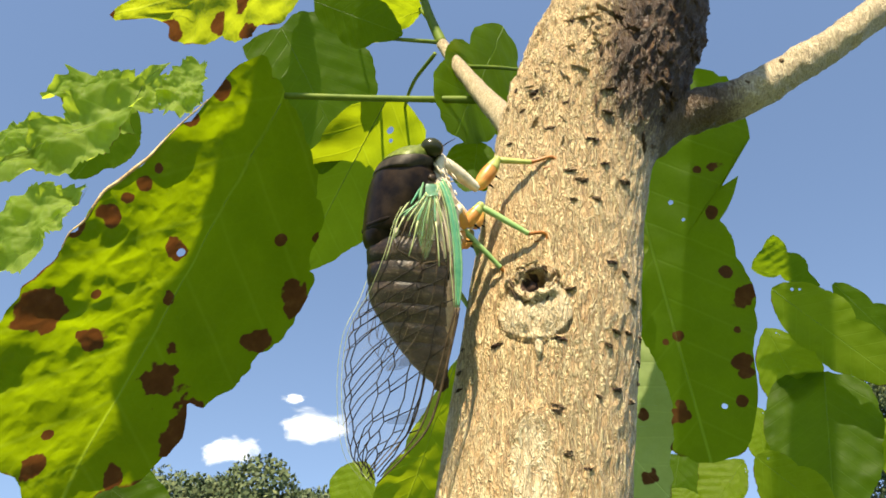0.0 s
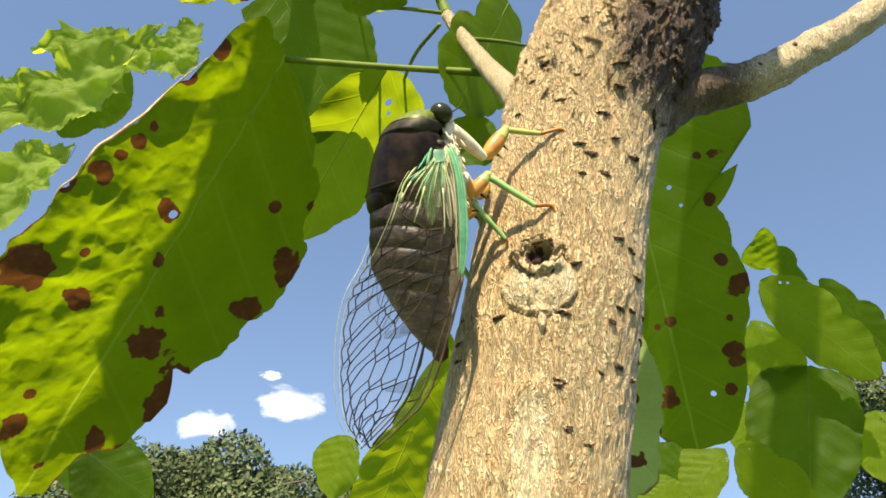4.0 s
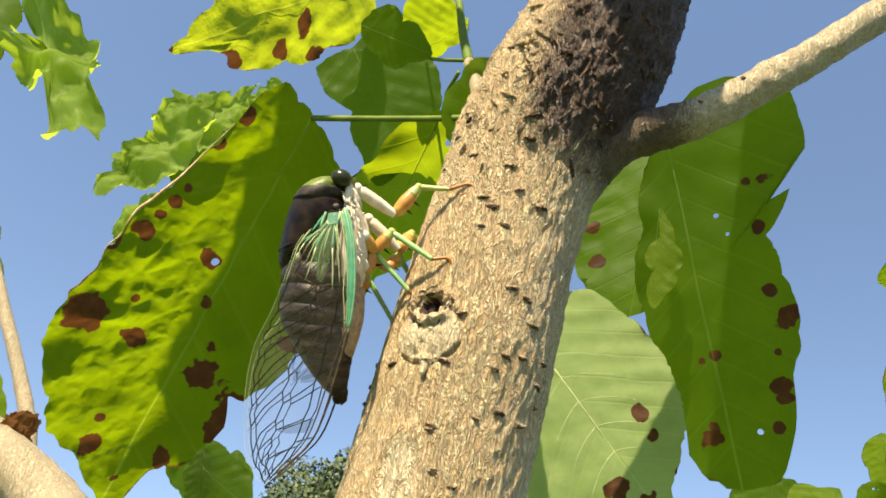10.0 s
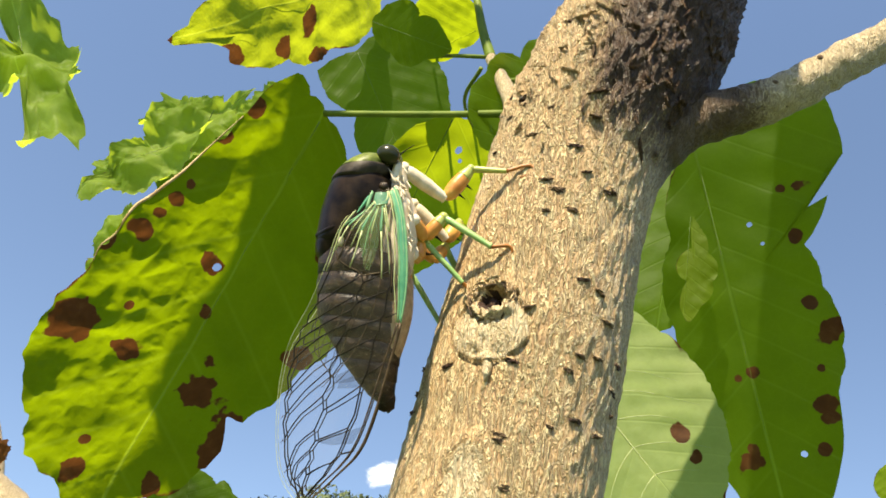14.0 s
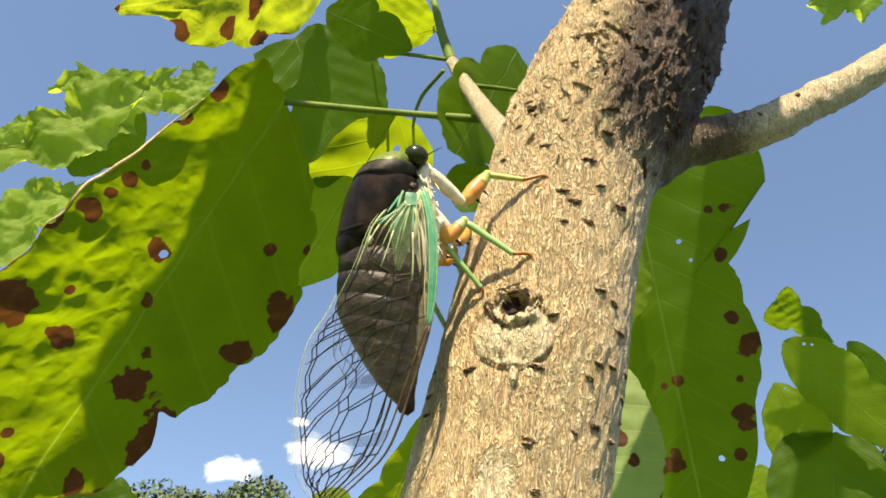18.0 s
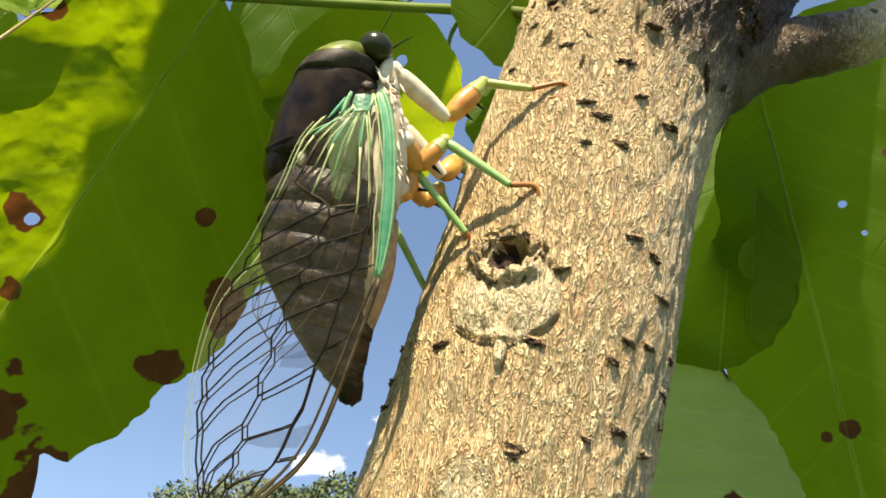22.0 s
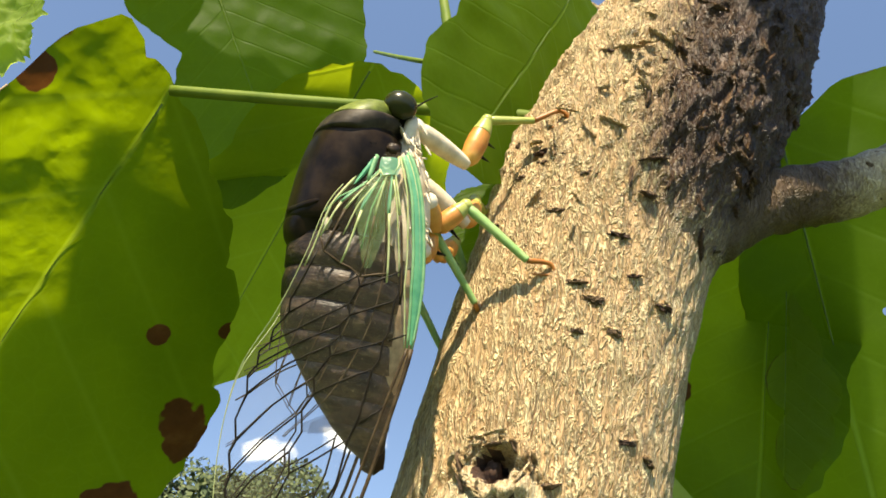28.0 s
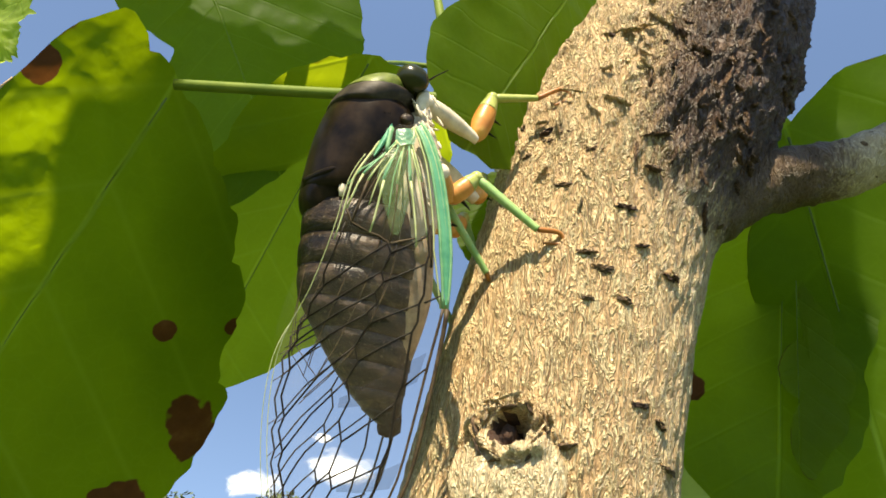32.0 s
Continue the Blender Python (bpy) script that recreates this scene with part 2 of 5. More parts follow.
GREEN, LIGHT, TRANS = (0.040, 0.085, 0.003), (0.070, 0.122, 0.005), (0.30, 0.40, 0.004)
LEAF = {
    "spot": leaf_material("big_leaf", GREEN, LIGHT, TRANS,
                          [(0.486, -0.013, 0.024), (0.623, -0.321, 0.032), (0.642, 0.185, 0.055), (0.492, 0.597, 0.035), (0.271, 0.413, 0.017), (0.389, -0.122, 0.029), (0.533, -0.433, 0.014), (0.595, -0.658, 0.05), (0.725, 0.423, 0.067), (0.37, 0.719, 0.05), (0.224, 0.63, 0.016), (0.885, -0.269, 0.035), (0.95, -0.015, 0.028), (0.383, -0.594, 0.035), (0.867, 0.2, 0.026), (0.815, -0.274, 0.012), (0.434, -0.724, 0.023), (0.155, -0.421, 0.026), (0.07, -0.368, 0.022), (0.345, -0.55, 0.028), (0.31, -0.50, 0.022), (0.27, -0.47, 0.016)],
                          edge=0.10, pucker=0.4, quilt=1.3, veins=7.0, holes=[(0.392, -0.105, 0.010)]),
    "spot2": leaf_material("yellowing_leaf", (0.14, 0.19, 0.015), (0.20, 0.25, 0.02), (0.44, 0.50, 0.015),
                           [(0.422, 0.209, 0.051), (0.536, 0.372, 0.044), (0.76, 0.277, 0.048), (0.349, 0.596, 0.043), (0.984, 0.012, 0.025)], edge=0.10, pucker=1.4, quilt=1.6),
    "spotr": leaf_material("blotched_leaf", (0.036, 0.075, 0.004), (0.058, 0.105, 0.006), (0.36, 0.48, 0.007),
                           [(0.234, 0.572, 0.029), (0.229, 0.463, 0.015), (0.359, 0.477, 0.026), (0.659, 0.008, 0.026), (0.673, -0.086, 0.02), (0.602, 0.528, 0.036), (0.531, 0.449, 0.02), (0.762, 0.394, 0.036), (0.799, 0.393, 0.025), (0.872, -0.137, 0.034), (0.839, -0.09, 0.023), (0.864, 0.31, 0.022), (0.685, 0.407, 0.011), (1.005, 0.237, 0.022)], edge=0.04,
                           holes=[(0.30, 0.22, 0.005), (0.36, 0.27, 0.004), (0.87, 0.19, 0.006)]),
    "spotr2": leaf_material("browning_leaf", (0.040, 0.082, 0.005), (0.065, 0.115, 0.007), (0.42, 0.54, 0.008),
                            [(0.814, 0.174, 0.036), (0.606, -0.597, 0.035), (0.767, -0.479, 0.038), (0.298, 0.081, 0.03)], edge=0.10),
    # green, mid, bright: one leaf kind with shade, backlight or sun put into the colour
    "green": leaf_material("green_leaf", (0.038, 0.078, 0.005), (0.062, 0.108, 0.007), (0.27, 0.39, 0.008), (), edge=0.03),
    "mid": leaf_material("backlight_tinted_leaf", (0.055, 0.108, 0.006), (0.080, 0.145, 0.009), (0.32, 0.42, 0.006), (), edge=0.03),
    "bright": leaf_material("sun_tinted_leaf", (0.105, 0.165, 0.010), (0.155, 0.22, 0.015), (0.46, 0.56, 0.010),
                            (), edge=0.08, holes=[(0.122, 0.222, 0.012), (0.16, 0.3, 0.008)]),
    "pale": leaf_material("pale_leaf_underside", (0.27, 0.36, 0.12), (0.38, 0.46, 0.19), (0.50, 0.56, 0.08),
                          [(0.545, 0.531, 0.05), (0.674, 0.483, 0.042), (0.634, 1.102, 0.035), (0.746, 0.975, 0.034), (0.878, 0.498, 0.05), (0.79, -0.212, 0.07), (0.907, -0.029, 0.06)], edge=0.08, gloss=0.55, veins=6.0),
    "crinkle": leaf_material("crinkled_leaf", (0.15, 0.24, 0.025), (0.32, 0.42, 0.10), (0.48, 0.60, 0.03), (), edge=0.07, pucker=0.4, gloss=0.5, veins=5.0),
    "dead": leaf_material("dead_leaf", (0.10, 0.040, 0.012), (0.22, 0.10, 0.03), (0.24, 0.09, 0.02), (), gloss=0.7),
}


# ---- mesh helpers ----
def part(name, bm, material, parent, label="", smooth=True):
    me = bpy.data.meshes.new(name)
    bm.normal_update()
    for f in bm.faces:
        f.smooth = smooth
    bm.to_mesh(me)
    bm.free()
    me.materials.append(material)
    ob = new(name, me)
    ob.parent = parent
    if label:
        ob["label"] = label
    return ob


def loft(sections, around=24, bm=None, caps=True):
    """Rings of points joined into a tube: sections are (centre, axis_a, axis_b) with the half axes as vectors."""
    bm = bm or bmesh.new()
    rings = []
    for c, a, b in sections:
        c, a, b = Vector(c), Vector(a), Vector(b)
        rings.append([bm.verts.new(c + a * math.cos(2 * math.pi * i / around) + b * math.sin(2 * math.pi * i / around)) for i in range(around)])
    for r0, r1 in zip(rings, rings[1:]):
        for i in range(around):
            j = (i + 1) % around
            bm.faces.new((r0[i], r0[j], r1[j], r1[i]))
    if caps:
        bm.faces.new(list(reversed(rings[0])))
        bm.faces.new(rings[-1])
    return bm


def spline(points, n):
    """n + 1 points on a smooth curve through the given ones (Catmull-Rom)."""
    P = [Vector(p) for p in points]
    P = [P[0] * 2 - P[1]] + P + [P[-1] * 2 - P[-2]]
    out, segs = [], len(P) - 3
    for k in range(n + 1):
        s = k / n * segs
        i = min(int(s), segs - 1)
        t = s - i
        a, b, c, d = P[i:i + 4]
        out.append(0.5 * ((2 * b) + (c - a) * t + (2 * a - 5 * b + 4 * c - d) * t * t + (3 * b - a - 3 * c + d) * t * t * t))
    return out


def tube(points, radii, around=8, n=None, bm=None, caps=True):
    """A tapered tube along a smooth curve. radii: one for each given point."""
    n = n or 6 * (len(points) - 1)
    pts = spline(points, n)
    rad = [np.interp(k / n * (len(points) - 1), range(len(points)), radii) for k in range(n + 1)]
    secs, side = [], None
    for k, p in enumerate(pts):
        d = (pts[min(k + 1, n)] - pts[max(k - 1, 0)]).normalized()
        if side is None:
            side = d.orthogonal()
        side = (side - d * side.dot(d)).normalized()
        secs.append((p, side * rad[k], d.cross(side) * rad[k]))
    return loft(secs, around, bm, caps)


def blob(centre, radii, rot=None, seg=12, bm=None, rough=0.0, seed=0.0):
    bm = bm or bmesh.new()
    made = bmesh.ops.create_uvsphere(bm, u_segments=seg, v_segments=max(6, seg * 2 // 3), radius=1)["verts"]
    m = Matrix.Translation(centre) @ (rot or Matrix()) @ Matrix.Diagonal((*radii, 1))
    for v in made:
        s = 1 + rough * noise.noise(v.co * 2.3 + Vector((seed, seed * 1.7, seed * 0.3)))
        v.co = m @ (v.co * s)
    return bm


def thing(name, label, category, at=None, group="", kind=""):
    ob = new(name)
    if at is not None:
        ob.matrix_basis = at
    return tagged(ob, label, category, group, kind)


# ---- ground, far trees and clouds ----
def ground():
    bm = bmesh.new()
    n = 60
    xs = [math.copysign(abs(s) ** 3 * 1500, s) for s in np.linspace(-1, 1, n)]
    grid = [[bm.verts.new((x, y, 0.05 * noise.noise(Vector((x, y, 0)) * 0.3) if abs(x) + abs(y) < 60 else 0)) for x in xs] for y in xs]
    for r in range(n - 1):
        for c in range(n - 1):
            bm.faces.new((grid[r][c], grid[r][c + 1], grid[r + 1][c + 1], grid[r + 1][c]))
    k = Mat("meadow", 0.9)
    f = k.noise(k.coords(), 1.2, 8, 0.65)
    k.color(k.ramp(f, [(0.3, (0.035, 0.06, 0.015)), (0.55, (0.07, 0.11, 0.025)), (0.75, (0.16, 0.15, 0.06))]))
    me = bpy.data.meshes.new("ground")
    bm.to_mesh(me)
    bm.free()
    me.materials.append(k.m)
    return tagged(new("ground", me), "mown green meadow under the sapling", "ground", kind="structure")


def far_tree(at, height, spread, seed, label):
    """A broad tree far off: tapered trunk, limbs and a crown of many leaf clumps."""
    rng = random.Random(seed)
    base = thing("tree", label, "tree", pose(*at))
    bm = tube([(0, 0, 0), (0.1, 0, height * 0.3), (0, 0.1, height * 0.75)], [0.45, 0.33, 0.1], 8)
    for i in range(9):
        a, h = i * 2.4, height * (0.28 + 0.05 * i)
        tube([(0, 0, h), (math.cos(a) * spread * 0.35, math.sin(a) * spread * 0.35, h + height * 0.12),
              (math.cos(a) * spread * 0.75, math.sin(a) * spread * 0.75, h + height * 0.2)], [0.14, 0.09, 0.03], 5, 6, bm)
    part("trunk", bm, FAR_BARK, base)
    verts, faces = [], []
    lobes = []
    for i in range(26):
        a, r, z = rng.uniform(0, 6.28), spread * 0.72 * math.sqrt(rng.random()), rng.uniform(0.35, 0.86)
        r *= 1.15 - 0.75 * abs(z - 0.5) * 1.3
        lobes.append((Vector((r * math.cos(a), r * math.sin(a), z * height)), rng.uniform(0.16, 0.27) * spread))
    for c, rad in lobes:
        for j in range(2200):
            d = Vector((rng.gauss(0, 1), rng.gauss(0, 1), rng.gauss(0, 1))).normalized()
            p = c + d * rad * rng.uniform(0.72, 1.08)
            s = rng.uniform(0.05, 0.12)
            u = Vector((rng.gauss(0, 1), rng.gauss(0, 1), rng.gauss(0, 1))).normalized()
            w = u.cross(d + u * 0.1).normalized()
            i0 = len(verts)
            verts += [p + u * s, p + w * s * 0.6, p - u * s, p - w * s * 0.6]
            faces.append((i0, i0 + 1, i0 + 2, i0 + 3))
    me = bpy.data.meshes.new("crown")
    me.from_pydata([tuple(v) for v in verts], [], faces)
    me.materials.append(FAR_LEAF)
    ob = new("crown", me)
    ob.parent = base
    return base


k = Mat("far_foliage", 0.7)
geo = k.node("ShaderNodeNewGeometry")
k.color(k.ramp(geo.outputs["Random Per Island"], [(0.0, (0.035, 0.058, 0.018)), (0.6, (0.075, 0.105, 0.035)), (1.0, (0.13, 0.15, 0.055))]))
FAR_LEAF = k.m
FAR_BARK = mottled("far_bark", (0.07, 0.055, 0.04), (0.15, 0.12, 0.09), 6, 0.9)


def cloud(at, breadth, height, seed, label):
    """A fair-weather cloud a kilometre off: a soft bank whose edge thins out unevenly."""
    bm = bmesh.new()
    n = 24
    rows = [[bm.verts.new((breadth * (c / n - 0.5), 0, height * (r / n - 0.5))) for c in range(n + 1)] for r in range(n + 1)]
    for r in range(n):
        for c in range(n):
            bm.faces.new((rows[r][c], rows[r][c + 1], rows[r + 1][c + 1], rows[r + 1][c]))
    k = Mat("cloud_vapour", 1.0, Specular_IOR_Level=0.0)
    vec = k.node("ShaderNodeVectorMath", {0: k.coords((1 / breadth, 1, 1 / height)), 1: (0, seed * 3.3, 0)}, operation="ADD").outputs[0]
    sep = k.node("ShaderNodeSeparateXYZ", {0: k.coords((2 / breadth, 1, 2 / height))})
    x, z = sep.outputs[0], sep.outputs[2]
    # flat below, domed above
    low = k.math("MULTIPLY", k.math("MINIMUM", z, 0.0), 1.35)
    zz = k.math("ADD", k.math("MAXIMUM", z, 0.0), low)
    rr = k.math("SQRT", k.math("ADD", k.math("MULTIPLY", x, x), k.math("MULTIPLY", zz, zz)))
    puff = k.noise(vec, 3.2, 6, 0.55, 0.3)
    dense = k.math("ADD", k.math("SUBTRACT", 0.62, rr), k.math("MULTIPLY", k.math("SUBTRACT", puff, 0.5), 1.5))
    body = k.step(dense, 0.0, 0.62)
    k.color(k.ramp(puff, [(0.3, (0.80, 0.79, 0.78)), (0.6, (0.95, 0.94, 0.92))]))
    k.l.new(k.math("MULTIPLY", body, 0.96), k.p.inputs["Alpha"])
    me = bpy.data.meshes.new("cloud")
    bm.to_mesh(me)
    bm.free()
    me.materials.append(k.m)
    ob = new("cloud", me)
    ob.matrix_basis = pose(*at, -12, 0, 0)
    return tagged(ob, label, "cloud", kind="structure")


ground()
far_tree((-7.4, 27.0, 0), 7.8, 5.2, 3, "broad dark-green tree standing far off in the meadow")
far_tree((-4.6, 29.5, 0), 7.8, 4.6, 5, "round dark-green tree standing far off in the meadow")
far_tree((21.0, 33.0, 0), 14.5, 5.0, 8, "tall dark tree at the meadow's edge")
cloud((-262, 1000, 252), 112, 74, 2, "small white puffy cloud low in the sky")
cloud((-156, 1000, 280), 140, 84, 4, "white puffy cloud low in the sky")
cloud((-186, 1000, 318), 46, 28, 6, "wisp of white cloud above a larger one")

# ---- the sapling ----
sapling = thing("sapling", "young large-leaved tree with fissured brown bark and spotted leaves", "tree")
AXIS_Z = [0.0, 0.8, 1.40, 1.49, 1.521, 1.535, 1.544, 1.553, 1.562, 1.573, 1.585, 1.598, 1.61, 1.64, 1.75, 2.0]
AXIS_X = [-0.17, -0.07, -0.003, 0.0080, 0.0120, 0.0142, 0.0157, 0.0170, 0.0184, 0.0207, 0.0252, 0.0302, 0.0345, 0.0430, 0.073, 0.13]
AXIS_Y = [0.16, 0.14, 0.119, 0.1145, 0.1134, 0.1128, 0.1119, 0.1114, 0.1109, 0.1104, 0.1101, 0.1098, 0.1092, 0.108, 0.105, 0.10]
AXIS_R = [0.020, 0.017, 0.0140, 0.0133, 0.0131, 0.0130, 0.0129, 0.0127, 0.0125, 0.0127, 0.0144, 0.0147, 0.0133, 0.0118, 0.0105, 0.007]


def axis_at(z):
    return float(np.interp(z, AXIS_Z, AXIS_X)), float(np.interp(z, AXIS_Z, AXIS_R))


def axis_y(z):
    return float(np.interp(z, AXIS_Z, AXIS_Y))


HOLE_Z, HOLE_X, SCAR_Z = 1.5477, 0.0123, 1.5438


def bark_relief(x, z, ang):
    """How far the bark stands proud at a spot, in metres."""
    p = Vector((math.sin(ang) * 0.0126, math.cos(ang) * 0.0126, z))
    q = Vector((p.x * 1500, p.y * 1500, p.z * 420))
    h = 0.00016 * noise.fractal(q, 0.9, 2.0, 3)
    ridge = 1 - abs(noise.noise(Vector((p.x * 620, p.y * 620, p.z * 190))))
    h += 0.00022 * (ridge ** 5)
    rough = np.interp(z, [1.572, 1.581, 1.60, 1.615], [0, 1, 1, 0.5])
    h += rough * 0.0005 * noise.fractal(Vector((p.x * 620, p.y * 620, p.z * 300)), 0.7, 2.0, 4)
    torn = 1 - abs(noise.noise(Vector((p.x * 900 + p.z * 160, p.y * 900, p.z * 210 + 3))))
    h += rough * 0.0006 * torn ** 6
    return float(h)


def trunk_point(z, ang, proud=0.0):
    """A place on the trunk's skin; ang in degrees from the side facing -y, towards +x."""
    x, r = axis_at(z)
    a = radians(ang)
    n = Vector((math.sin(a), -math.cos(a), 0))
    return Vector((x, axis_y(z), z)) + n * (r + proud), n


def trunk():
    zs = list(np.linspace(0, 1.46, 40)) + list(np.linspace(1.462, 1.64, 560)) + list(np.linspace(1.65, 2.0, 30))
    na = 290
    verts, faces = [], []
    for z in zs:
        x, r = axis_at(z)
        ty = axis_y(z)
        near = 1.46 < z < 1.645
        for i in range(na):
            a = 2 * math.pi * i / na
            s, c = math.sin(a), -math.cos(a)
            rr = r
            if near:
                px_ = x + s * r
                rr += bark_relief(px_, z, a)
                if c < -0.3:
                    # the leaf scar: two pale lobes in a rough ring, and the bud's cavity above them
                    dx, dz = px_ - HOLE_X, z - SCAR_Z
                    w1 = noise.noise(Vector((dx * 700, dz * 700, 3)))
                    w2 = noise.fractal(Vector((dx * 1500, dz * 700, 1)), 0.8, 2, 3)
                    d = math.hypot(dx / 0.0050, dz / 0.0044) * (1 + 0.08 * w1)
                    if d < 1.35:
                        rr += 0.0003 * math.exp(-((d - 0.93) / 0.05) ** 2) * (0.7 + w1) - 0.0007 * math.exp(-((d - 1.03) / 0.045) ** 2) * max(0, 0.7 + 0.8 * w1)
                        for sx in (-1, 1):
                            e = math.hypot((dx - sx * 0.0024) / 0.0022, (dz + 0.0002) / 0.0034)
                            rr += 0.0007 * max(0.0, 1 - e * e)
                        if d < 0.95 and abs(dx) < 0.0012 + 0.0006 * w1:
                            rr += 0.0006 * w2 + 0.0003
                    dh = math.hypot(dx / 0.0018, (z - HOLE_Z) / 0.0015) * (1 + 0.4 * w1)
                    if dh < 2.4:
                        ring = math.exp(-((dh - 1.5) / 0.33) ** 2)
                        rr += ring * (0.0005 + 0.0014 * w2) - 0.0046 * max(0.0, 1 - dh * dh)
                        fold = noise.noise(Vector((math.atan2(z - HOLE_Z, dx) * 2.6, 0.3 * dh, 7)))
                        rr += 0.0012 * fold * math.exp(-((dh - 1.75) / 0.5) ** 2)
                    # the long pale scar lower down
                    d2 = math.hypot((px_ - 0.0110) / 0.0032, (z - 1.5222) / 0.008)
                    rr += 0.0007 * math.exp(-((d2 - 1) / 0.16) ** 2) - 0.0003 * max(0, 1 - d2)
            verts.append((x + s * rr, ty + c * rr, z))
    for k_ in range(len(zs) - 1):
        for i in range(na):
            j = (i + 1) % na
            faces.append((k_ * na + i, k_ * na + j, (k_ + 1) * na + j, (k_ + 1) * na + i))
    me = bpy.data.meshes.new("trunk")
    me.from_pydata(verts, [], faces)
    me.polygons.foreach_set("use_smooth", [True] * len(faces))
    for mat in (BARK, SCAR, BARK_ROUGH_SHADED, BUD):
        me.materials.append(mat)
    for pl in me.polygons:
        c = pl.center
        if c.y < axis_y(c.z) - 0.004 and math.hypot((c.x - HOLE_X) / 0.0018, (c.z - HOLE_Z) / 0.0015) < 0.9 + 0.25 * noise.noise(Vector(c) * 900):
            pl.material_index = 3
        elif c.y < axis_y(c.z) - 0.004 and (math.hypot((c.x - HOLE_X) / 0.0047, (c.z - SCAR_Z) / 0.0041) < 1 or math.hypot((c.x - 0.0110) / 0.0027, (c.z - 1.5222) / 0.0075) < 1):
            pl.material_index = 1
    # marks the fork's right-hand side, where shade is put into the bark colour
    rough = me.attributes.new("rough", "FLOAT", "POINT")
    rough.data.foreach_set("value", [float(np.interp(z, [1.566, 1.582, 1.60], [0, 1, 1]) * np.interp((x - axis_at(z)[0]) / axis_at(z)[1] + 12 * (z - 1.585), [-0.35, 0.25], [0, 1])) if 1.55 < z else 0.0 for x, y, z in verts])
    ob = new("trunk", me)
    ob.parent = sapling
    ob["label"] = "leaning trunk with fissured tan and brown bark"
    return ob


TRUNK = trunk()
LENTICELS = [(1.5397, -37), (1.5397, 1), (1.5466, 4), (1.5395, 32), (1.5325, 28), (1.534, 42), (1.5514, 31), (1.5502, 44), (1.5608, 16), (1.5603, 1), (1.5353, -67), (1.5703, 8), (1.5728, -22), (1.5767, -15), (1.5308, 4), (1.5665, 19), (1.5645, 36), (1.547, 52), (1.5417, 37), (1.5421, 50), (1.5428, 70), (1.5393, 68), (1.5366, 72), (1.5332, 60), (1.5843, -66), (1.5805, -42), (1.5821, -65), (1.5636, 5), (1.5731, -55), (1.5381, -72), (1.5414, -72), (1.5816, -60), (1.5791, -40), (1.5794, -31), (1.578, -49), (1.5969, -57), (1.5931, -35), (1.5506, 42), (1.565, -4), (1.5633, 6), (1.5648, 38), (1.5233, 25), (1.5251, 12), (1.5302, 4), (1.5248, 11)]


def lenticel(z, ang, seed):
    """A corky wart: a pale torn lip over a dark slit."""
    rng = random.Random(seed)
    bm = bmesh.new()
    p, n = trunk_point(z, ang, 0.0)
    up = Vector((0, 0, 1))
    side = up.cross(n).normalized()
    rot = Matrix((side, up, n)).transposed().to_4x4()
    rot = rot @ Matrix.Rotation(rng.uniform(-0.5, 0.3), 4, "Z")
    size = rng.uniform(0.75, 1.15)
    blob(p + n * 0.00012, (rng.uniform(0.0006, 0.0009) * size, rng.uniform(0.00028, 0.00038) * size, rng.uniform(0.00022, 0.00034)), rot, 22, bm, 1.1, seed * 1.37)
    ob = part("lenticel", bm, BUD if seed % 5 < 2 else CORK, TRUNK)
    ob.data.materials.append(BARK)
    for pl in ob.data.polygons:
        if (pl.center - p).dot(up) > 0.00009 + 0.0001 * noise.noise(pl.center * 4000):
            pl.material_index = 1
    return ob


for i, (z, ang) in enumerate(LENTICELS):
    lenticel(z, ang, i)
# the dead bud in its cavity and the cracked bark round it
bm = blob((HOLE_X, axis_y(HOLE_Z) - 0.0104, HOLE_Z - 0.0002), (0.0008, 0.0010, 0.0011), None, 12, None, 0.5, 2)
part("dead_bud", bm, BUD, TRUNK, "shrivelled dark bud in the knot")
rng = random.Random(11)
for i in range(26):
    a = i / 26 * 2 * math.pi + rng.uniform(-0.1, 0.1)
    rr = rng.uniform(0.0020, 0.0034)
    x, z = HOLE_X + rr * math.cos(a) * 1.1, HOLE_Z + rr * math.sin(a) * 0.85
    ax, ar = axis_at(z)
    ang = math.degrees(math.asin(max(-0.98, min(0.98, (x - ax) / ar))))
    p, n = trunk_point(z, ang, 0.0004)
    side = Vector((0, 0, 1)).cross(n).normalized()
    rot = Matrix((side, Vector((0, 0, 1)), n)).transposed().to_4x4() @ Matrix.Rotation(a + 1.57 + rng.uniform(-0.4, 0.4), 4, "Z")
    bm = blob(p, (rng.uniform(0.0005, 0.0012), rng.uniform(0.00008, 0.00018), rng.uniform(0.0003, 0.0006)), rot, 10, None, 1.0, i)
    part("bark_flake", bm, (SCAR, CORK, BARK)[i % 3], TRUNK)
# a pale splinter hanging from the scar's lower rim
p, n = trunk_point(SCAR_Z - 0.0050, math.degrees(math.asin((HOLE_X + 0.0002 - axis_at(SCAR_Z - 0.005)[0]) / axis_at(SCAR_Z - 0.005)[1])), 0.0002)
part("scar_splinter", tube([p + Vector((0, 0, 0.0012)), p, p + n * 0.0002 - Vector((0, 0, 0.0010)), p - Vector((0.0001, 0, 0.0019))], [0.0004, 0.0006, 0.00045, 0.0001], 8, 16), SCAR, TRUNK, "pale wood splinter")
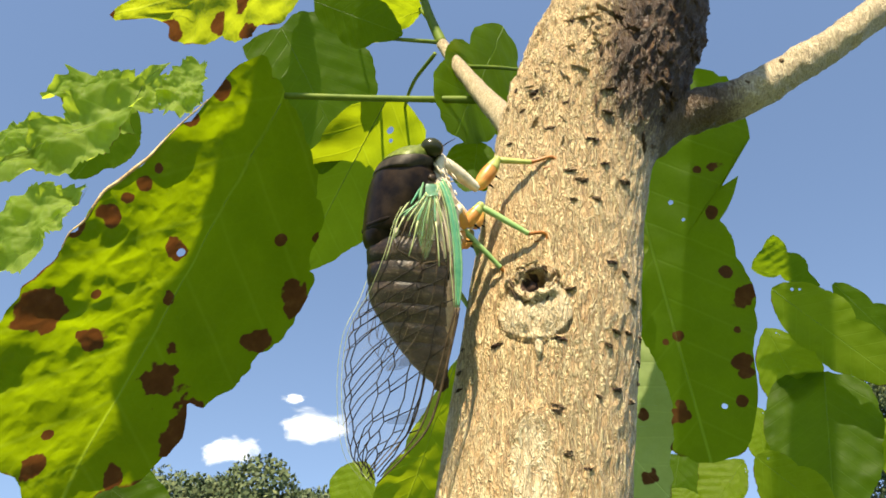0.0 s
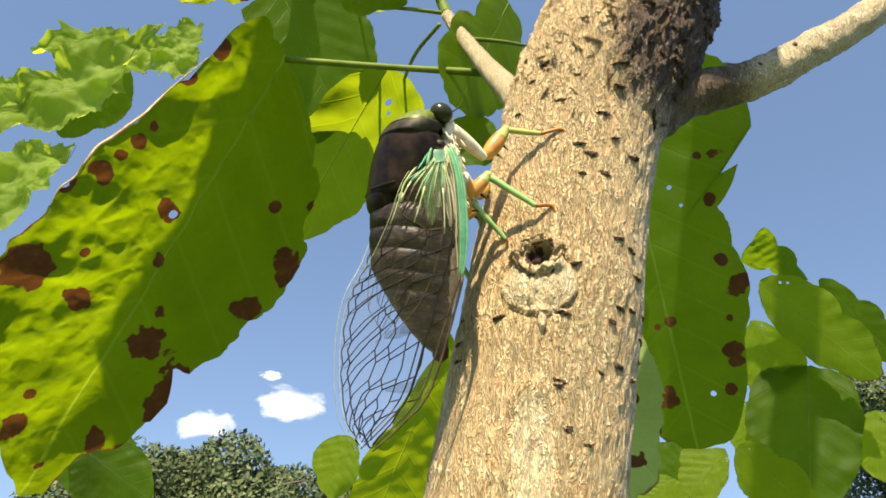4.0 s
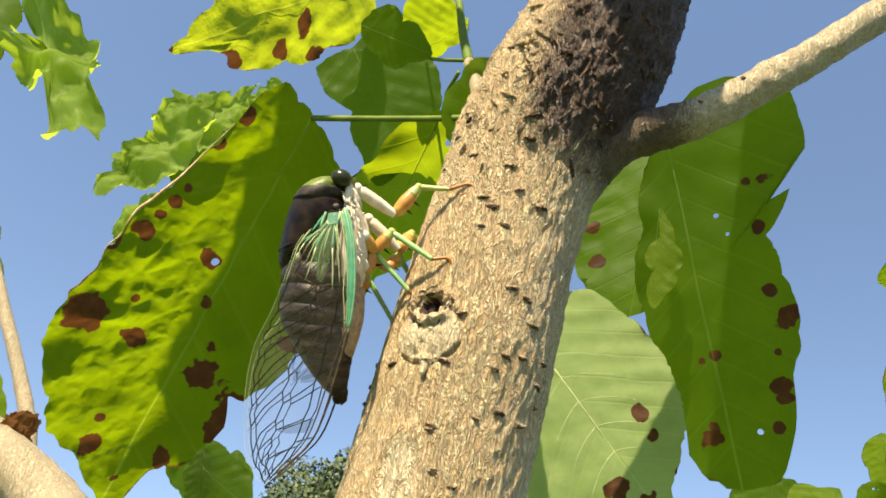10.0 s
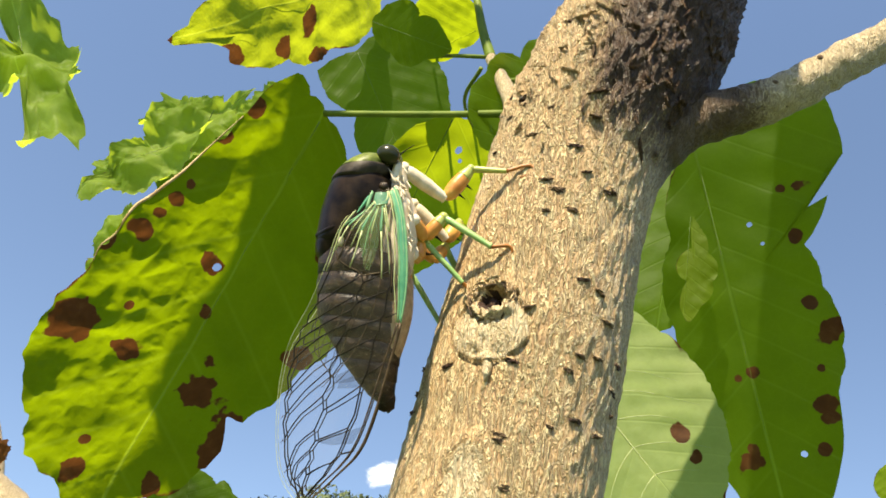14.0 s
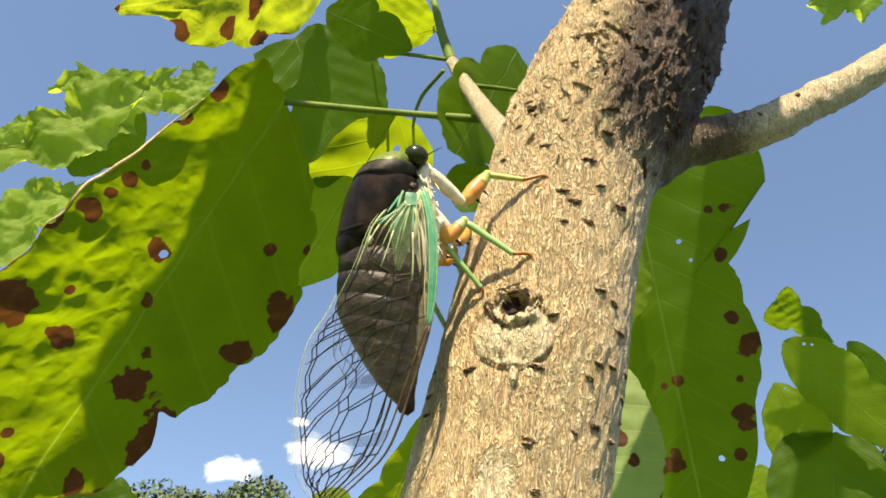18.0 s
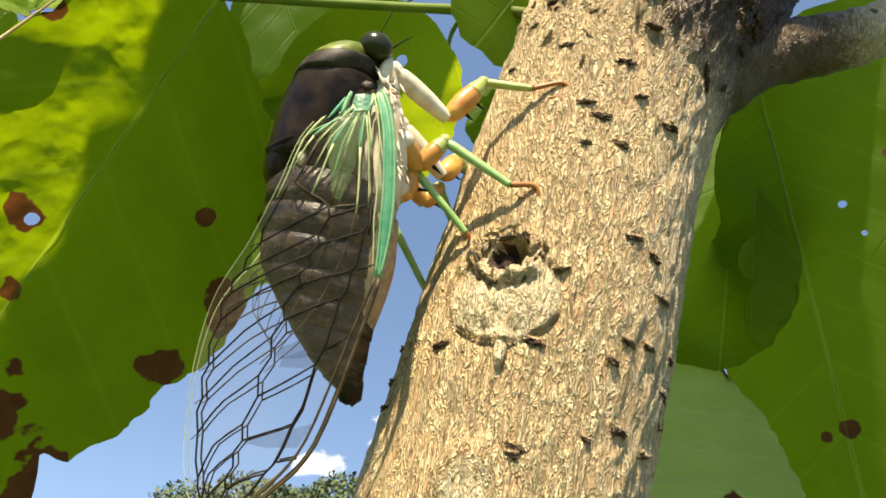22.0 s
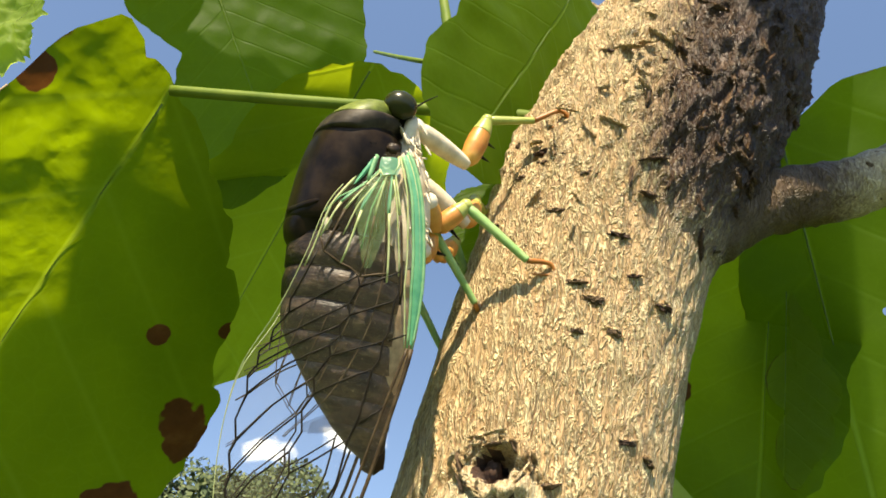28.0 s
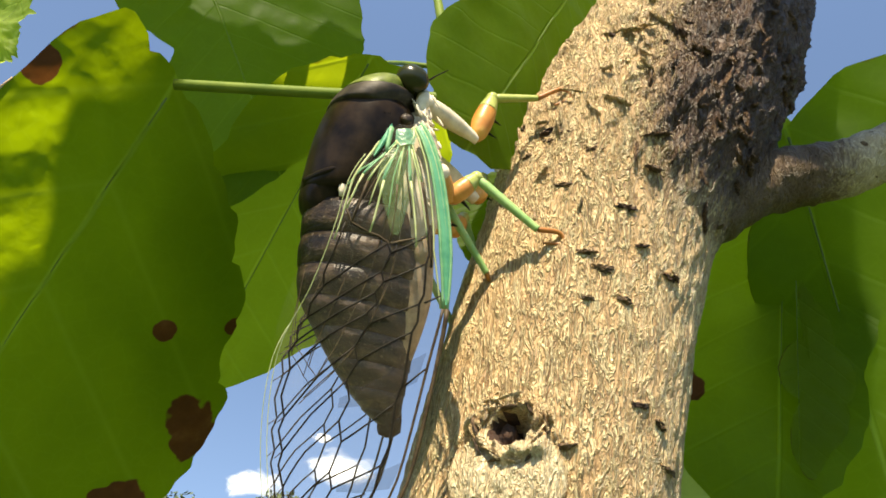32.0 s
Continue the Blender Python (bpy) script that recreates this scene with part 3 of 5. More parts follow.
# flaky bark at the fork
bm = bmesh.new()
for i in range(110):
    z = rng.gauss(1.590, 0.010)
    ang = rng.gauss(18, 34)
    if not 1.568 < z < 1.635 or abs(ang) > 100:
        continue
    p, n = trunk_point(z, ang, rng.uniform(0.0, 0.0007))
    side = Vector((0, 0, 1)).cross(n).normalized()
    rot = Matrix((side, Vector((0, 0, 1)), n)).transposed().to_4x4() @ Matrix.Rotation(rng.gauss(0.3, 0.6), 4, "Z") @ Matrix.Rotation(rng.uniform(-0.4, 0.4), 4, "X")
    blob(p, (rng.uniform(0.00010, 0.00024), rng.uniform(0.0007, 0.0019), rng.uniform(0.0002, 0.00045)), rot, 10, bm, 0.9, i * 1.7)
flakes = part("bark_flake_rest", bm, BARK_ROUGH_SHADED, TRUNK, "rough flaking bark at the fork")
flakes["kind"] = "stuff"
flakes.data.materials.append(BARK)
# right-hand flakes keep the shade-darkened bark, the left ones take the lit bark
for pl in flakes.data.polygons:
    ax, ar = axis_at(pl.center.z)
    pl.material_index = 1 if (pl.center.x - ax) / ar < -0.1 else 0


def knobbly_tube(points, radii, around, n, relief, seed):
    bm = tube(points, radii, around, n)
    bm.normal_update()
    for v in bm.verts:
        v.co += v.normal * relief * noise.fractal(Vector(v.co) * 420 + Vector((seed, 0, 0)), 0.8, 2.0, 4)
    return bm


BRANCH = [(0.0388, 0.1090, 1.5828), (0.0492, 0.1080, 1.5858), (0.0599, 0.1080, 1.5925), (0.0783, 0.1090, 1.6066)]
branch = part("branch", knobbly_tube([(0.026, 0.1100, 1.5760)] + BRANCH + [(0.13, 0.112, 1.652), (0.22, 0.12, 1.75)],
                                     [0.0062, 0.0037, 0.0033, 0.0030, 0.0027, 0.0022, 0.0012], 28, 150, 0.0004, 3), BARK_YOUNG, sapling, "smooth pale side branch")
# shade at the foot of the branch is put into the bark colour
rough = branch.data.attributes.new("rough", "FLOAT", "POINT")
rough.data.foreach_set("value", [float(np.interp(v.co.x, [0.044, 0.052], [1, 0])) for v in branch.data.vertices])
rng = random.Random(5)
for i in range(16):
    t = rng.uniform(0.05, 0.62)
    c = spline(BRANCH, 40)[int(t * 40)]
    a = rng.uniform(-1.6, 1.6)
    p = Vector(c) + Vector((-0.5 * math.cos(a) * 0, -math.cos(a), math.sin(a))) * 0.0030
    part("lenticel", blob(p, (0.0005, 0.0004, 0.0004), None, 8, None, 0.5, i), CORK, branch)


# ---- leaves ----
def leaf(base, tip, roll, style, curl, seed, label, middle, outline, stalk=None):
    """One leaf: a curved, puckered blade with its midrib, hanging from base to tip. Its ragged outline runs
    round a middle point: degrees from the midrib's line and distances, in blade lengths."""
    base, tip = Vector(base), Vector(tip)
    along = tip - base
    length = along.length
    along.normalize()
    face = Vector((0.005, 0.003, 1.502)) - (base + tip) / 2
    face = (face - along * face.dot(along)).normalized()
    face = Matrix.Rotation(radians(roll), 3, along) @ face
    across = face.cross(along).normalized()
    off = Vector((seed * 3.7, seed * 1.3, 0))
    big = style in ("spot", "spot2", "spotr", "pale")
    na, nr = (260, 64) if style == "spot" else (170, 36) if big or style == "crinkle" else (110, 24)
    ths = [o[0] for o in outline]
    rs = [o[1] for o in outline]
    crink = {"crinkle": 0.05, "dead": 0.10, "spot": 0.014, "spot2": 0.030}.get(style, 0.012)
    bm = bmesh.new()
    uvl = bm.loops.layers.uv.new("UVMap")
    rl = bm.verts.layers.float.new("rho")
    uv, edge_xy = {}, {}

    def place(x, y, rho):
        # x along the midrib, y across it, in lengths
        z = -curl * 0.35 * (x - 0.5) ** 2
        z -= 0.16 * min(abs(y), 0.5) ** 1.5 * (0.4 + curl) if style != "spot" else -(0.09 if y > 0 else 0.12) * math.sqrt(y * y + 0.003)
        z += crink * noise.fractal(Vector((x * 4.5, y * 4.5, 0)) + off, 0.9, 2.0, 3)
        if style == "crinkle":
            z += 0.13 * noise.noise(Vector((x * 5, y * 5, 2)) + off) + 0.012 * noise.noise(Vector((x * 18, y * 18, 4)) + off)
            z += 0.12 * rho ** 2 * noise.noise(Vector((x * 6, y * 6, 9)) + off) + 0.10 * max(0.0, rho - 0.75)
        # shallow furrows along the side veins
        z += 0.004 * math.sin((x - abs(y) * 0.6) * 44) * min(1, abs(y) * 5)
        z += 0.022 * rho ** 4 * noise.noise(Vector((x * 9, y * 9, 5)) + off)
        if style == "spot" and y < 0.04:
            # blisters between the small veins
            p = Vector((x * 17, y * 17, 0)) + off
            d = noise.voronoi(p)[0]
            z += 0.011 * min(1, (0.04 - y) * 6) * max(0.0, min(1, (x - 0.2) * 5)) * min(0.6, d[1] - d[0])
        return (along * x + across * y + face * z) * length

    mx, my = middle
    centre = bm.verts.new(place(mx, my, 0))
    uv[centre] = (mx, my / 0.38)
    rings = []
    rag = 0.16 if style in ("crinkle", "dead") else 0.012
    for k_ in range(1, nr + 1):
        rho = k_ / nr
        ring = []
        for i in range(na):
            th = -180 + 360 * i / na
            r = float(np.interp(th, ths, rs))
            around = Vector((math.cos(radians(th)), math.sin(radians(th)), 0))
            r *= 1 + rag * noise.noise(around * 4 + off) + (0.02 + rag * 0.7) * noise.noise(around * 13 + off) - 0.05 * max(0.0, noise.noise(around * 26 + off) - 0.25)
            x, y = mx + rho * r * math.cos(radians(th)), my + rho * r * math.sin(radians(th))
            edge_xy[i] = (x, y)
            v = bm.verts.new(place(x, y, rho))
            v[rl] = rho
            uv[v] = (x, y / 0.38)
            ring.append(v)
        rings.append(ring)
    for i in range(na):
        j = (i + 1) % na
        bm.faces.new((centre, rings[0][i], rings[0][j]))
    for r0, r1 in zip(rings, rings[1:]):
        for i in range(na):
            j = (i + 1) % na
            bm.faces.new((r0[i], r1[i], r1[j], r0[j]))
    for f in bm.faces:
        for lp in f.loops:
            lp[uvl].uv = uv[lp.vert]
    ob = part("leaf", bm, LEAF[style], sapling, label)
    ob.location = base
    rad = {"pale": 0.0034, "spot": 0.0012}.get(style, 0.0022) * length
    reach = (0.02, 0.15, 0.35, 0.6, 0.85)
    part("midrib", tube([place(x, 0, 0) + face * rad * 0.2 for x in reach], [rad, rad * 0.8, rad * 0.55, rad * 0.35, rad * 0.12], 8, 30), PALE_RIB if style == "pale" else RIB, ob)
    if style == "pale":
        # side veins stand out a little below the blade
        for side in (-1, 1):
            for q in range(5):
                x0 = 0.04 + 0.15 * q
                pts = []
                for f in np.linspace(0, 1, 9):
                    x, y = x0 + (0.10 + 0.20 * f) * f, side * 0.36 * f
                    th = math.degrees(math.atan2(y - my, x - mx))
                    if math.hypot(x - mx, y - my) > 0.9 * float(np.interp(th, ths, rs)):
                        break
                    pts.append(place(x, y, 0) + face * rad * 0.1)
                if len(pts) > 3:
                    part("side_vein", tube(pts, list(np.linspace(rad * 0.5, rad * 0.12, len(pts))), 6, 3 * len(pts)), PALE_RIB, ob)
    if style == "spot":
        roll_pts = [place(*edge_xy[i], 1.0) for i in range(na) if -160 < -180 + 360 * i / na < -84][::5]
        half = len(roll_pts) // 2
        part("rolled_edge", tube(roll_pts, list(np.linspace(0.0001, 0.00034, half)) + list(np.linspace(0.00034, 0.0001, len(roll_pts) - half)), 8), DRY, ob, "dry pale rolled leaf edge")
    if stalk:
        pts = [Vector(p) - base for p in stalk] + [Vector((0, 0, 0))]
        part("petiole", tube(pts, [0.0008, 0.00085] + [0.0007] * (len(pts) - 2), 10, 10 * (len(pts) - 1)), STALK, ob, "smooth yellow-green leaf stalk")
    return ob


leaf_l1 = leaf((-0.0339, 0.1391, 1.6112), (-0.0796, 0.1700, 1.5272), -30, "spot", 0.10, 1, "large yellow-green leaf with brown spots and a browning edge", (0.48, -0.01), [(-180, 0.49), (-176, 0.51), (-171, 0.53), (-166, 0.49), (-162, 0.44), (-156, 0.37), (-144, 0.31), (-132, 0.28), (-115, 0.27), (-99, 0.26), (-80, 0.27), (-65, 0.32), (-48, 0.36), (-33, 0.39), (-25, 0.44), (-15, 0.44), (-5, 0.49), (1, 0.53), (6, 0.52), (7, 0.48), (10, 0.43), (20, 0.41), (26, 0.38), (35, 0.32), (39, 0.25), (46, 0.28), (53, 0.27), (69, 0.27), (82, 0.26), (98, 0.31), (118, 0.33), (128, 0.33), (144, 0.38), (158, 0.42), (174, 0.47), (178, 0.48), (180, 0.49)], [(0.0122, 0.1390, 1.6096), (0.0057, 0.1387, 1.6098), (-0.0053, 0.1390, 1.6102), (-0.0174, 0.1390, 1.6105)])
leaf_l2 = leaf((-0.0469, 0.1790, 1.6683), (-0.0269, 0.1900, 1.6292), -20, "green", 0.08, 2, "smooth heart-shaped green leaf", (0.42, 0.08), [(-180, 0.47), (-169, 0.43), (-134, 0.51), (-101, 0.34), (-81, 0.25), (-41, 0.46), (-25, 0.68), (-7, 0.55), (33, 0.38), (80, 0.38), (121, 0.45), (144, 0.52), (168, 0.52), (180, 0.47)])
leaf_l3 = leaf((-0.0150, 0.1800, 1.6438), (-0.0498, 0.2220, 1.5978), -30, "bright", 0.08, 3, "bright yellow-green leaf tinted as sunlit", (0.43, 0.04), [(-180, 0.43), (-175, 0.43), (-160, 0.39), (-126, 0.26), (-52, 0.29), (-20, 0.5), (-1, 0.56), (3, 0.38), (24, 0.28), (62, 0.23), (94, 0.27), (130, 0.35), (151, 0.42), (172, 0.44), (180, 0.43)])
leaf_u1 = leaf((-0.0388, 0.1650, 1.6848), (-0.0708, 0.1300, 1.6244), -25, "spot2", 0.15, 4, "yellowing leaf with brown patches", (0.43, 0.04), [(-180, 0.44), (-174, 0.43), (-130, 0.21), (-43, 0.25), (-21, 0.4), (-14, 0.46), (-8, 0.48), (-5, 0.55), (-2, 0.53), (0, 0.41), (5, 0.36), (12, 0.36), (25, 0.29), (59, 0.17), (129, 0.23), (149, 0.36), (163, 0.47), (180, 0.44)])
leaf_c1 = leaf((-0.0806, 0.1900, 1.6618), (-0.1128, 0.1850, 1.6454), 42, "crinkle", 0.30, 5, "crinkled curling pale green leaf", (0.54, 0.08), [(-180, 0.46), (-178, 0.46), (-172, 0.43), (-171, 0.55), (-152, 0.34), (-123, 0.25), (-83, 0.18), (-68, 0.36), (-47, 0.44), (-30, 0.51), (-14, 0.48), (-6, 0.33), (54, 0.35), (101, 0.41), (107, 0.27), (138, 0.37), (156, 0.42), (180, 0.46)])
leaf_c1b = leaf((-0.0942, 0.2000, 1.6569), (-0.1077, 0.2000, 1.6286), 0, "green", 0.20, 36, "dark green heart-shaped leaf", (0.48, -0.05), [(-180, 0.46), (-167, 0.42), (-108, 0.31), (-61, 0.35), (-18, 0.42), (4, 0.51), (40, 0.31), (87, 0.32), (140, 0.38), (175, 0.48), (180, 0.46)])
leaf_c2 = leaf((-0.1168, 0.2000, 1.6493), (-0.1349, 0.2000, 1.6402), 42, "crinkle", 0.40, 6, "crinkled curling pale green leaf", (0.52, 0.09), [(-180, 0.51), (-171, 0.53), (-138, 0.51), (-98, 0.3), (-46, 0.49), (-12, 0.56), (30, 0.44), (85, 0.41), (119, 0.43), (155, 0.46), (180, 0.51)])
leaf_c3 = leaf((-0.1025, 0.2000, 1.6269), (-0.1203, 0.2000, 1.5997), 35, "crinkle", 0.30, 7, "crinkled curling pale green leaf", (0.53, -0.14), [(-180, 0.48), (-179, 0.48), (-152, 0.33), (-120, 0.32), (-77, 0.31), (-28, 0.35), (24, 0.53), (43, 0.41), (80, 0.2), (150, 0.35), (165, 0.55), (180, 0.48)])
leaf_c4 = leaf((-0.0693, 0.1850, 1.6600), (-0.0779, 0.1850, 1.6412), 30, "crinkle", 0.20, 37, "crinkled curling pale green leaf", (0.5, -0.05), [(-180, 0.51), (-164, 0.54), (-136, 0.36), (-70, 0.29), (-6, 0.46), (19, 0.51), (52, 0.38), (125, 0.25), (175, 0.5), (180, 0.51)])
leaf_c5 = leaf((-0.0756, 0.1650, 1.6340), (-0.1095, 0.1650, 1.6069), 40, "crinkle", 0.20, 39, "crinkled curling pale green leaf", (0.43, -0.01), [(-180, 0.43), (-158, 0.4), (-124, 0.31), (-64, 0.12), (-8, 0.32), (-2, 0.54), (6, 0.56), (19, 0.36), (56, 0.24), (115, 0.18), (161, 0.32), (179, 0.43), (180, 0.43)])
leaf_e1 = leaf((-0.0054, 0.1600, 1.6562), (-0.0265, 0.1720, 1.6574), -20, "bright", 0.10, 8, "bright yellow-green leaf tinted as sunlit", (0.43, -0.19), [(-180, 0.46), (-160, 0.46), (-98, 0.41), (-36, 0.37), (9, 0.49), (37, 0.5), (95, 0.3), (137, 0.4), (156, 0.47), (180, 0.46)])
leaf_f1 = leaf((0.0159, 0.1580, 1.6491), (0.0024, 0.1400, 1.6012), -30, "mid", 0.10, 9, "smooth heart-shaped green leaf", (0.51, 0.02), [(-180, 0.51), (-178, 0.51), (-160, 0.36), (-128, 0.18), (-53, 0.27), (-26, 0.44), (-14, 0.49), (-4, 0.5), (14, 0.39), (41, 0.26), (110, 0.19), (154, 0.43), (170, 0.51), (180, 0.51)])
leaf_f2 = leaf((0.0077, 0.1500, 1.6076), (0.0063, 0.1450, 1.5906), 0, "green", 0.10, 38, "dark green heart-shaped leaf", (0.48, -0.03), [(-180, 0.48), (-137, 0.4), (-59, 0.27), (-8, 0.52), (19, 0.49), (109, 0.28), (149, 0.42), (177, 0.49), (180, 0.48)])
leaf_g1 = leaf((-0.0323, 0.1500, 1.6496), (-0.0096, 0.1450, 1.6341), 0, "green", 0.10, 10, "dark green heart-shaped leaf", (0.48, 0.01), [(-180, 0.48), (-179, 0.48), (-123, 0.24), (-28, 0.32), (-1, 0.53), (11, 0.43), (65, 0.18), (149, 0.37), (180, 0.48)])
leaf_r1 = leaf((0.0456, 0.1750, 1.6344), (0.0641, 0.1960, 1.5465), 0, "spotr", 0.08, 11, "hanging green leaf with brown blotches", (0.43, 0.07), [(-180, 0.48), (-171, 0.44), (-160, 0.36), (-129, 0.23), (-68, 0.24), (-36, 0.33), (-24, 0.43), (-21, 0.5), (-16, 0.55), (-9, 0.58), (0, 0.57), (6, 0.52), (11, 0.45), (19, 0.33), (32, 0.27), (44, 0.22), (66, 0.15), (110, 0.13), (128, 0.26), (131, 0.18), (133, 0.36), (142, 0.44), (151, 0.52), (159, 0.53), (170, 0.52), (179, 0.49), (180, 0.48)])
leaf_r2 = leaf((0.0484, 0.2000, 1.6536), (0.0381, 0.1950, 1.5884), 0, "spotr2", 0.10, 12, "hanging green leaf with a browning edge", (0.53, -0.06), [(-180, 0.52), (-174, 0.5), (-147, 0.34), (-70, 0.23), (-24, 0.38), (-2, 0.48), (14, 0.46), (31, 0.38), (55, 0.26), (126, 0.21), (162, 0.41), (173, 0.54), (180, 0.52)])
leaf_p1 = leaf((0.0183, 0.1800, 1.5717), (0.0460, 0.1720, 1.5345), -18, "pale", 0.06, 13, "pale green leaf underside with raised veins", (0.42, 0.01), [(-180, 0.45), (-178, 0.42), (-176, 0.61), (-100, 0.44), (-65, 0.66), (-48, 0.65), (-22, 0.64), (1, 0.6), (12, 0.5), (33, 0.44), (57, 0.43), (84, 0.43), (112, 0.51), (135, 0.61), (149, 0.73), (163, 0.74), (180, 0.45)])
leaf_p0 = leaf((0.0031, 0.1650, 1.5615), (-0.0099, 0.1850, 1.5290), -25, "bright", 0.10, 14, "green leaf tinted as sunlit, with a brown patch", (0.67, 0.05), [(-180, 0.63), (-175, 0.67), (-170, 0.51), (-160, 0.35), (-122, 0.19), (-79, 0.24), (-49, 0.31), (-33, 0.44), (6, 0.41), (45, 0.38), (140, 0.27), (180, 0.63)])
leaf_j1 = leaf((0.1269, 0.3000, 1.6500), (0.1533, 0.3000, 1.6416), 30, "green", 0.30, 15, "dark green heart-shaped leaf", (0.37, 0.21), [(-180, 0.39), (-151, 0.43), (-79, 0.18), (-30, 0.44), (-18, 0.67), (-2, 0.38), (90, 0.2), (124, 0.5), (160, 0.36), (180, 0.39)])
leaf_j2 = leaf((0.1330, 0.3000, 1.6415), (0.1675, 0.2900, 1.5995), 0, "bright", 0.12, 16, "bright yellow-green leaf tinted as sunlit", (0.5, 0.01), [(-180, 0.5), (-179, 0.5), (-162, 0.4), (-138, 0.28), (-87, 0.18), (-28, 0.33), (-12, 0.48), (1, 0.53), (17, 0.42), (66, 0.18), (134, 0.29), (160, 0.41), (176, 0.49), (180, 0.5)])
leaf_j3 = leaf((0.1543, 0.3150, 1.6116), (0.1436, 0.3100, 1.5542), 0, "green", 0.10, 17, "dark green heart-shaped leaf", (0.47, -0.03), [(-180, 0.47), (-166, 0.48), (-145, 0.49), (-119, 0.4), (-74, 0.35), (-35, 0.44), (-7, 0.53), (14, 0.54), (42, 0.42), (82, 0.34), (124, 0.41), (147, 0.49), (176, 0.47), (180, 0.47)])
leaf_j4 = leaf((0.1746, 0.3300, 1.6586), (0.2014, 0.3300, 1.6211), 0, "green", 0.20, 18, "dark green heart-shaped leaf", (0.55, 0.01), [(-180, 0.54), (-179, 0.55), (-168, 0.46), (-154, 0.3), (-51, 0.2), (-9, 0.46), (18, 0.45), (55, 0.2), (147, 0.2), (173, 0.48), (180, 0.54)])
leaf_j5 = leaf((0.1107, 0.2900, 1.5710), (0.1323, 0.2900, 1.5514), 0, "bright", 0.15, 19, "bright yellow-green leaf tinted as sunlit", (0.58, -0.05), [(-180, 0.56), (-155, 0.44), (-103, 0.34), (-37, 0.45), (12, 0.6), (36, 0.43), (118, 0.31), (157, 0.55), (175, 0.58), (180, 0.56)])
leaf_j6 = leaf((0.1028, 0.2800, 1.5674), (0.0891, 0.2800, 1.5502), 10, "bright", 0.20, 20, "leaf tinted as sunlit, with a browning margin", (0.51, -0.08), [(-180, 0.48), (-155, 0.38), (-115, 0.5), (-70, 0.35), (-4, 0.46), (33, 0.53), (79, 0.36), (133, 0.38), (171, 0.52), (180, 0.48)])
leaf_j7 = leaf((0.0818, 0.2750, 1.5562), (0.0734, 0.2750, 1.5461), 10, "bright", 0.30, 21, "bright yellow-green leaf tinted as sunlit", (0.53, 0.07), [(-180, 0.54), (-172, 0.53), (-128, 0.55), (-78, 0.56), (-29, 0.66), (28, 0.54), (105, 0.65), (145, 0.6), (180, 0.54)])
leaf_j8 = leaf((0.1364, 0.3200, 1.6326), (0.1458, 0.3200, 1.6034), 0, "bright", 0.20, 22, "bright yellow-green leaf tinted as sunlit", (0.59, -0.0), [(-180, 0.59), (-155, 0.46), (-100, 0.37), (-49, 0.51), (-4, 0.48), (48, 0.47), (88, 0.42), (139, 0.4), (180, 0.59)])
leaf_j9 = leaf((0.1750, 0.3100, 1.5922), (0.1709, 0.3100, 1.5642), 0, "bright", 0.20, 23, "bright yellow-green leaf tinted as sunlit", (0.46, 0.04), [(-180, 0.46), (-175, 0.46), (-150, 0.43), (-84, 0.26), (-22, 0.44), (10, 0.54), (73, 0.27), (150, 0.45), (180, 0.46)])
leaf_j10 = leaf((0.1306, 0.3300, 1.6012), (0.1298, 0.3300, 1.5802), 0, "bright", 0.20, 24, "bright yellow-green leaf tinted as sunlit", (0.52, -0.01), [(-180, 0.52), (-153, 0.46), (-60, 0.3), (-10, 0.54), (31, 0.44), (139, 0.38), (178, 0.52), (180, 0.52)])
leaf_j11 = leaf((0.0867, 0.3000, 1.5737), (0.0804, 0.3000, 1.5515), 0, "green", 0.10, 40, "dark green heart-shaped leaf", (0.54, 0.04), [(-180, 0.57), (-175, 0.55), (-121, 0.62), (-58, 0.59), (-15, 0.69), (60, 0.6), (129, 0.64), (161, 0.64), (180, 0.57)])
leaf_k1 = leaf((-0.0966, 0.2400, 1.5553), (-0.0931, 0.2400, 1.5358), 0, "green", 0.30, 25, "dark green heart-shaped leaf", (0.52, -0.01), [(-180, 0.53), (-157, 0.44), (-73, 0.23), (-16, 0.48), (18, 0.51), (85, 0.22), (157, 0.43), (179, 0.53), (180, 0.53)])
leaf_k2 = leaf((-0.0906, 0.2500, 1.5580), (-0.0844, 0.2500, 1.5394), 0, "green", 0.30, 26, "dark green heart-shaped leaf", (0.49, -0.04), [(-180, 0.48), (-162, 0.42), (-106, 0.25), (-20, 0.4), (10, 0.48), (54, 0.28), (144, 0.3), (175, 0.5), (180, 0.48)])
leaf_k3 = leaf((-0.0199, 0.2200, 1.5520), (-0.0266, 0.2200, 1.5359), 20, "bright", 0.20, 27, "bright yellow-green leaf tinted as sunlit", (0.46, -0.05), [(-180, 0.46), (-146, 0.44), (-95, 0.42), (-34, 0.34), (18, 0.52), (57, 0.43), (123, 0.34), (174, 0.46), (180, 0.46)])
leaf_m1 = leaf((-0.2090, 0.2100, 1.7313), (-0.1671, 0.2050, 1.6490), 10, "crinkle", 0.30, 28, "crinkled curling pale green leaf", (0.46, 0.06), [(-180, 0.39), (-172, 0.46), (-161, 0.48), (-152, 0.09), (-149, 0.36), (-135, 0.2), (-15, 0.16), (-11, 0.5), (-7, 0.55), (-1, 0.39), (1, 0.47), (12, 0.48), (28, 0.3), (78, 0.13), (164, 0.26), (180, 0.39)])
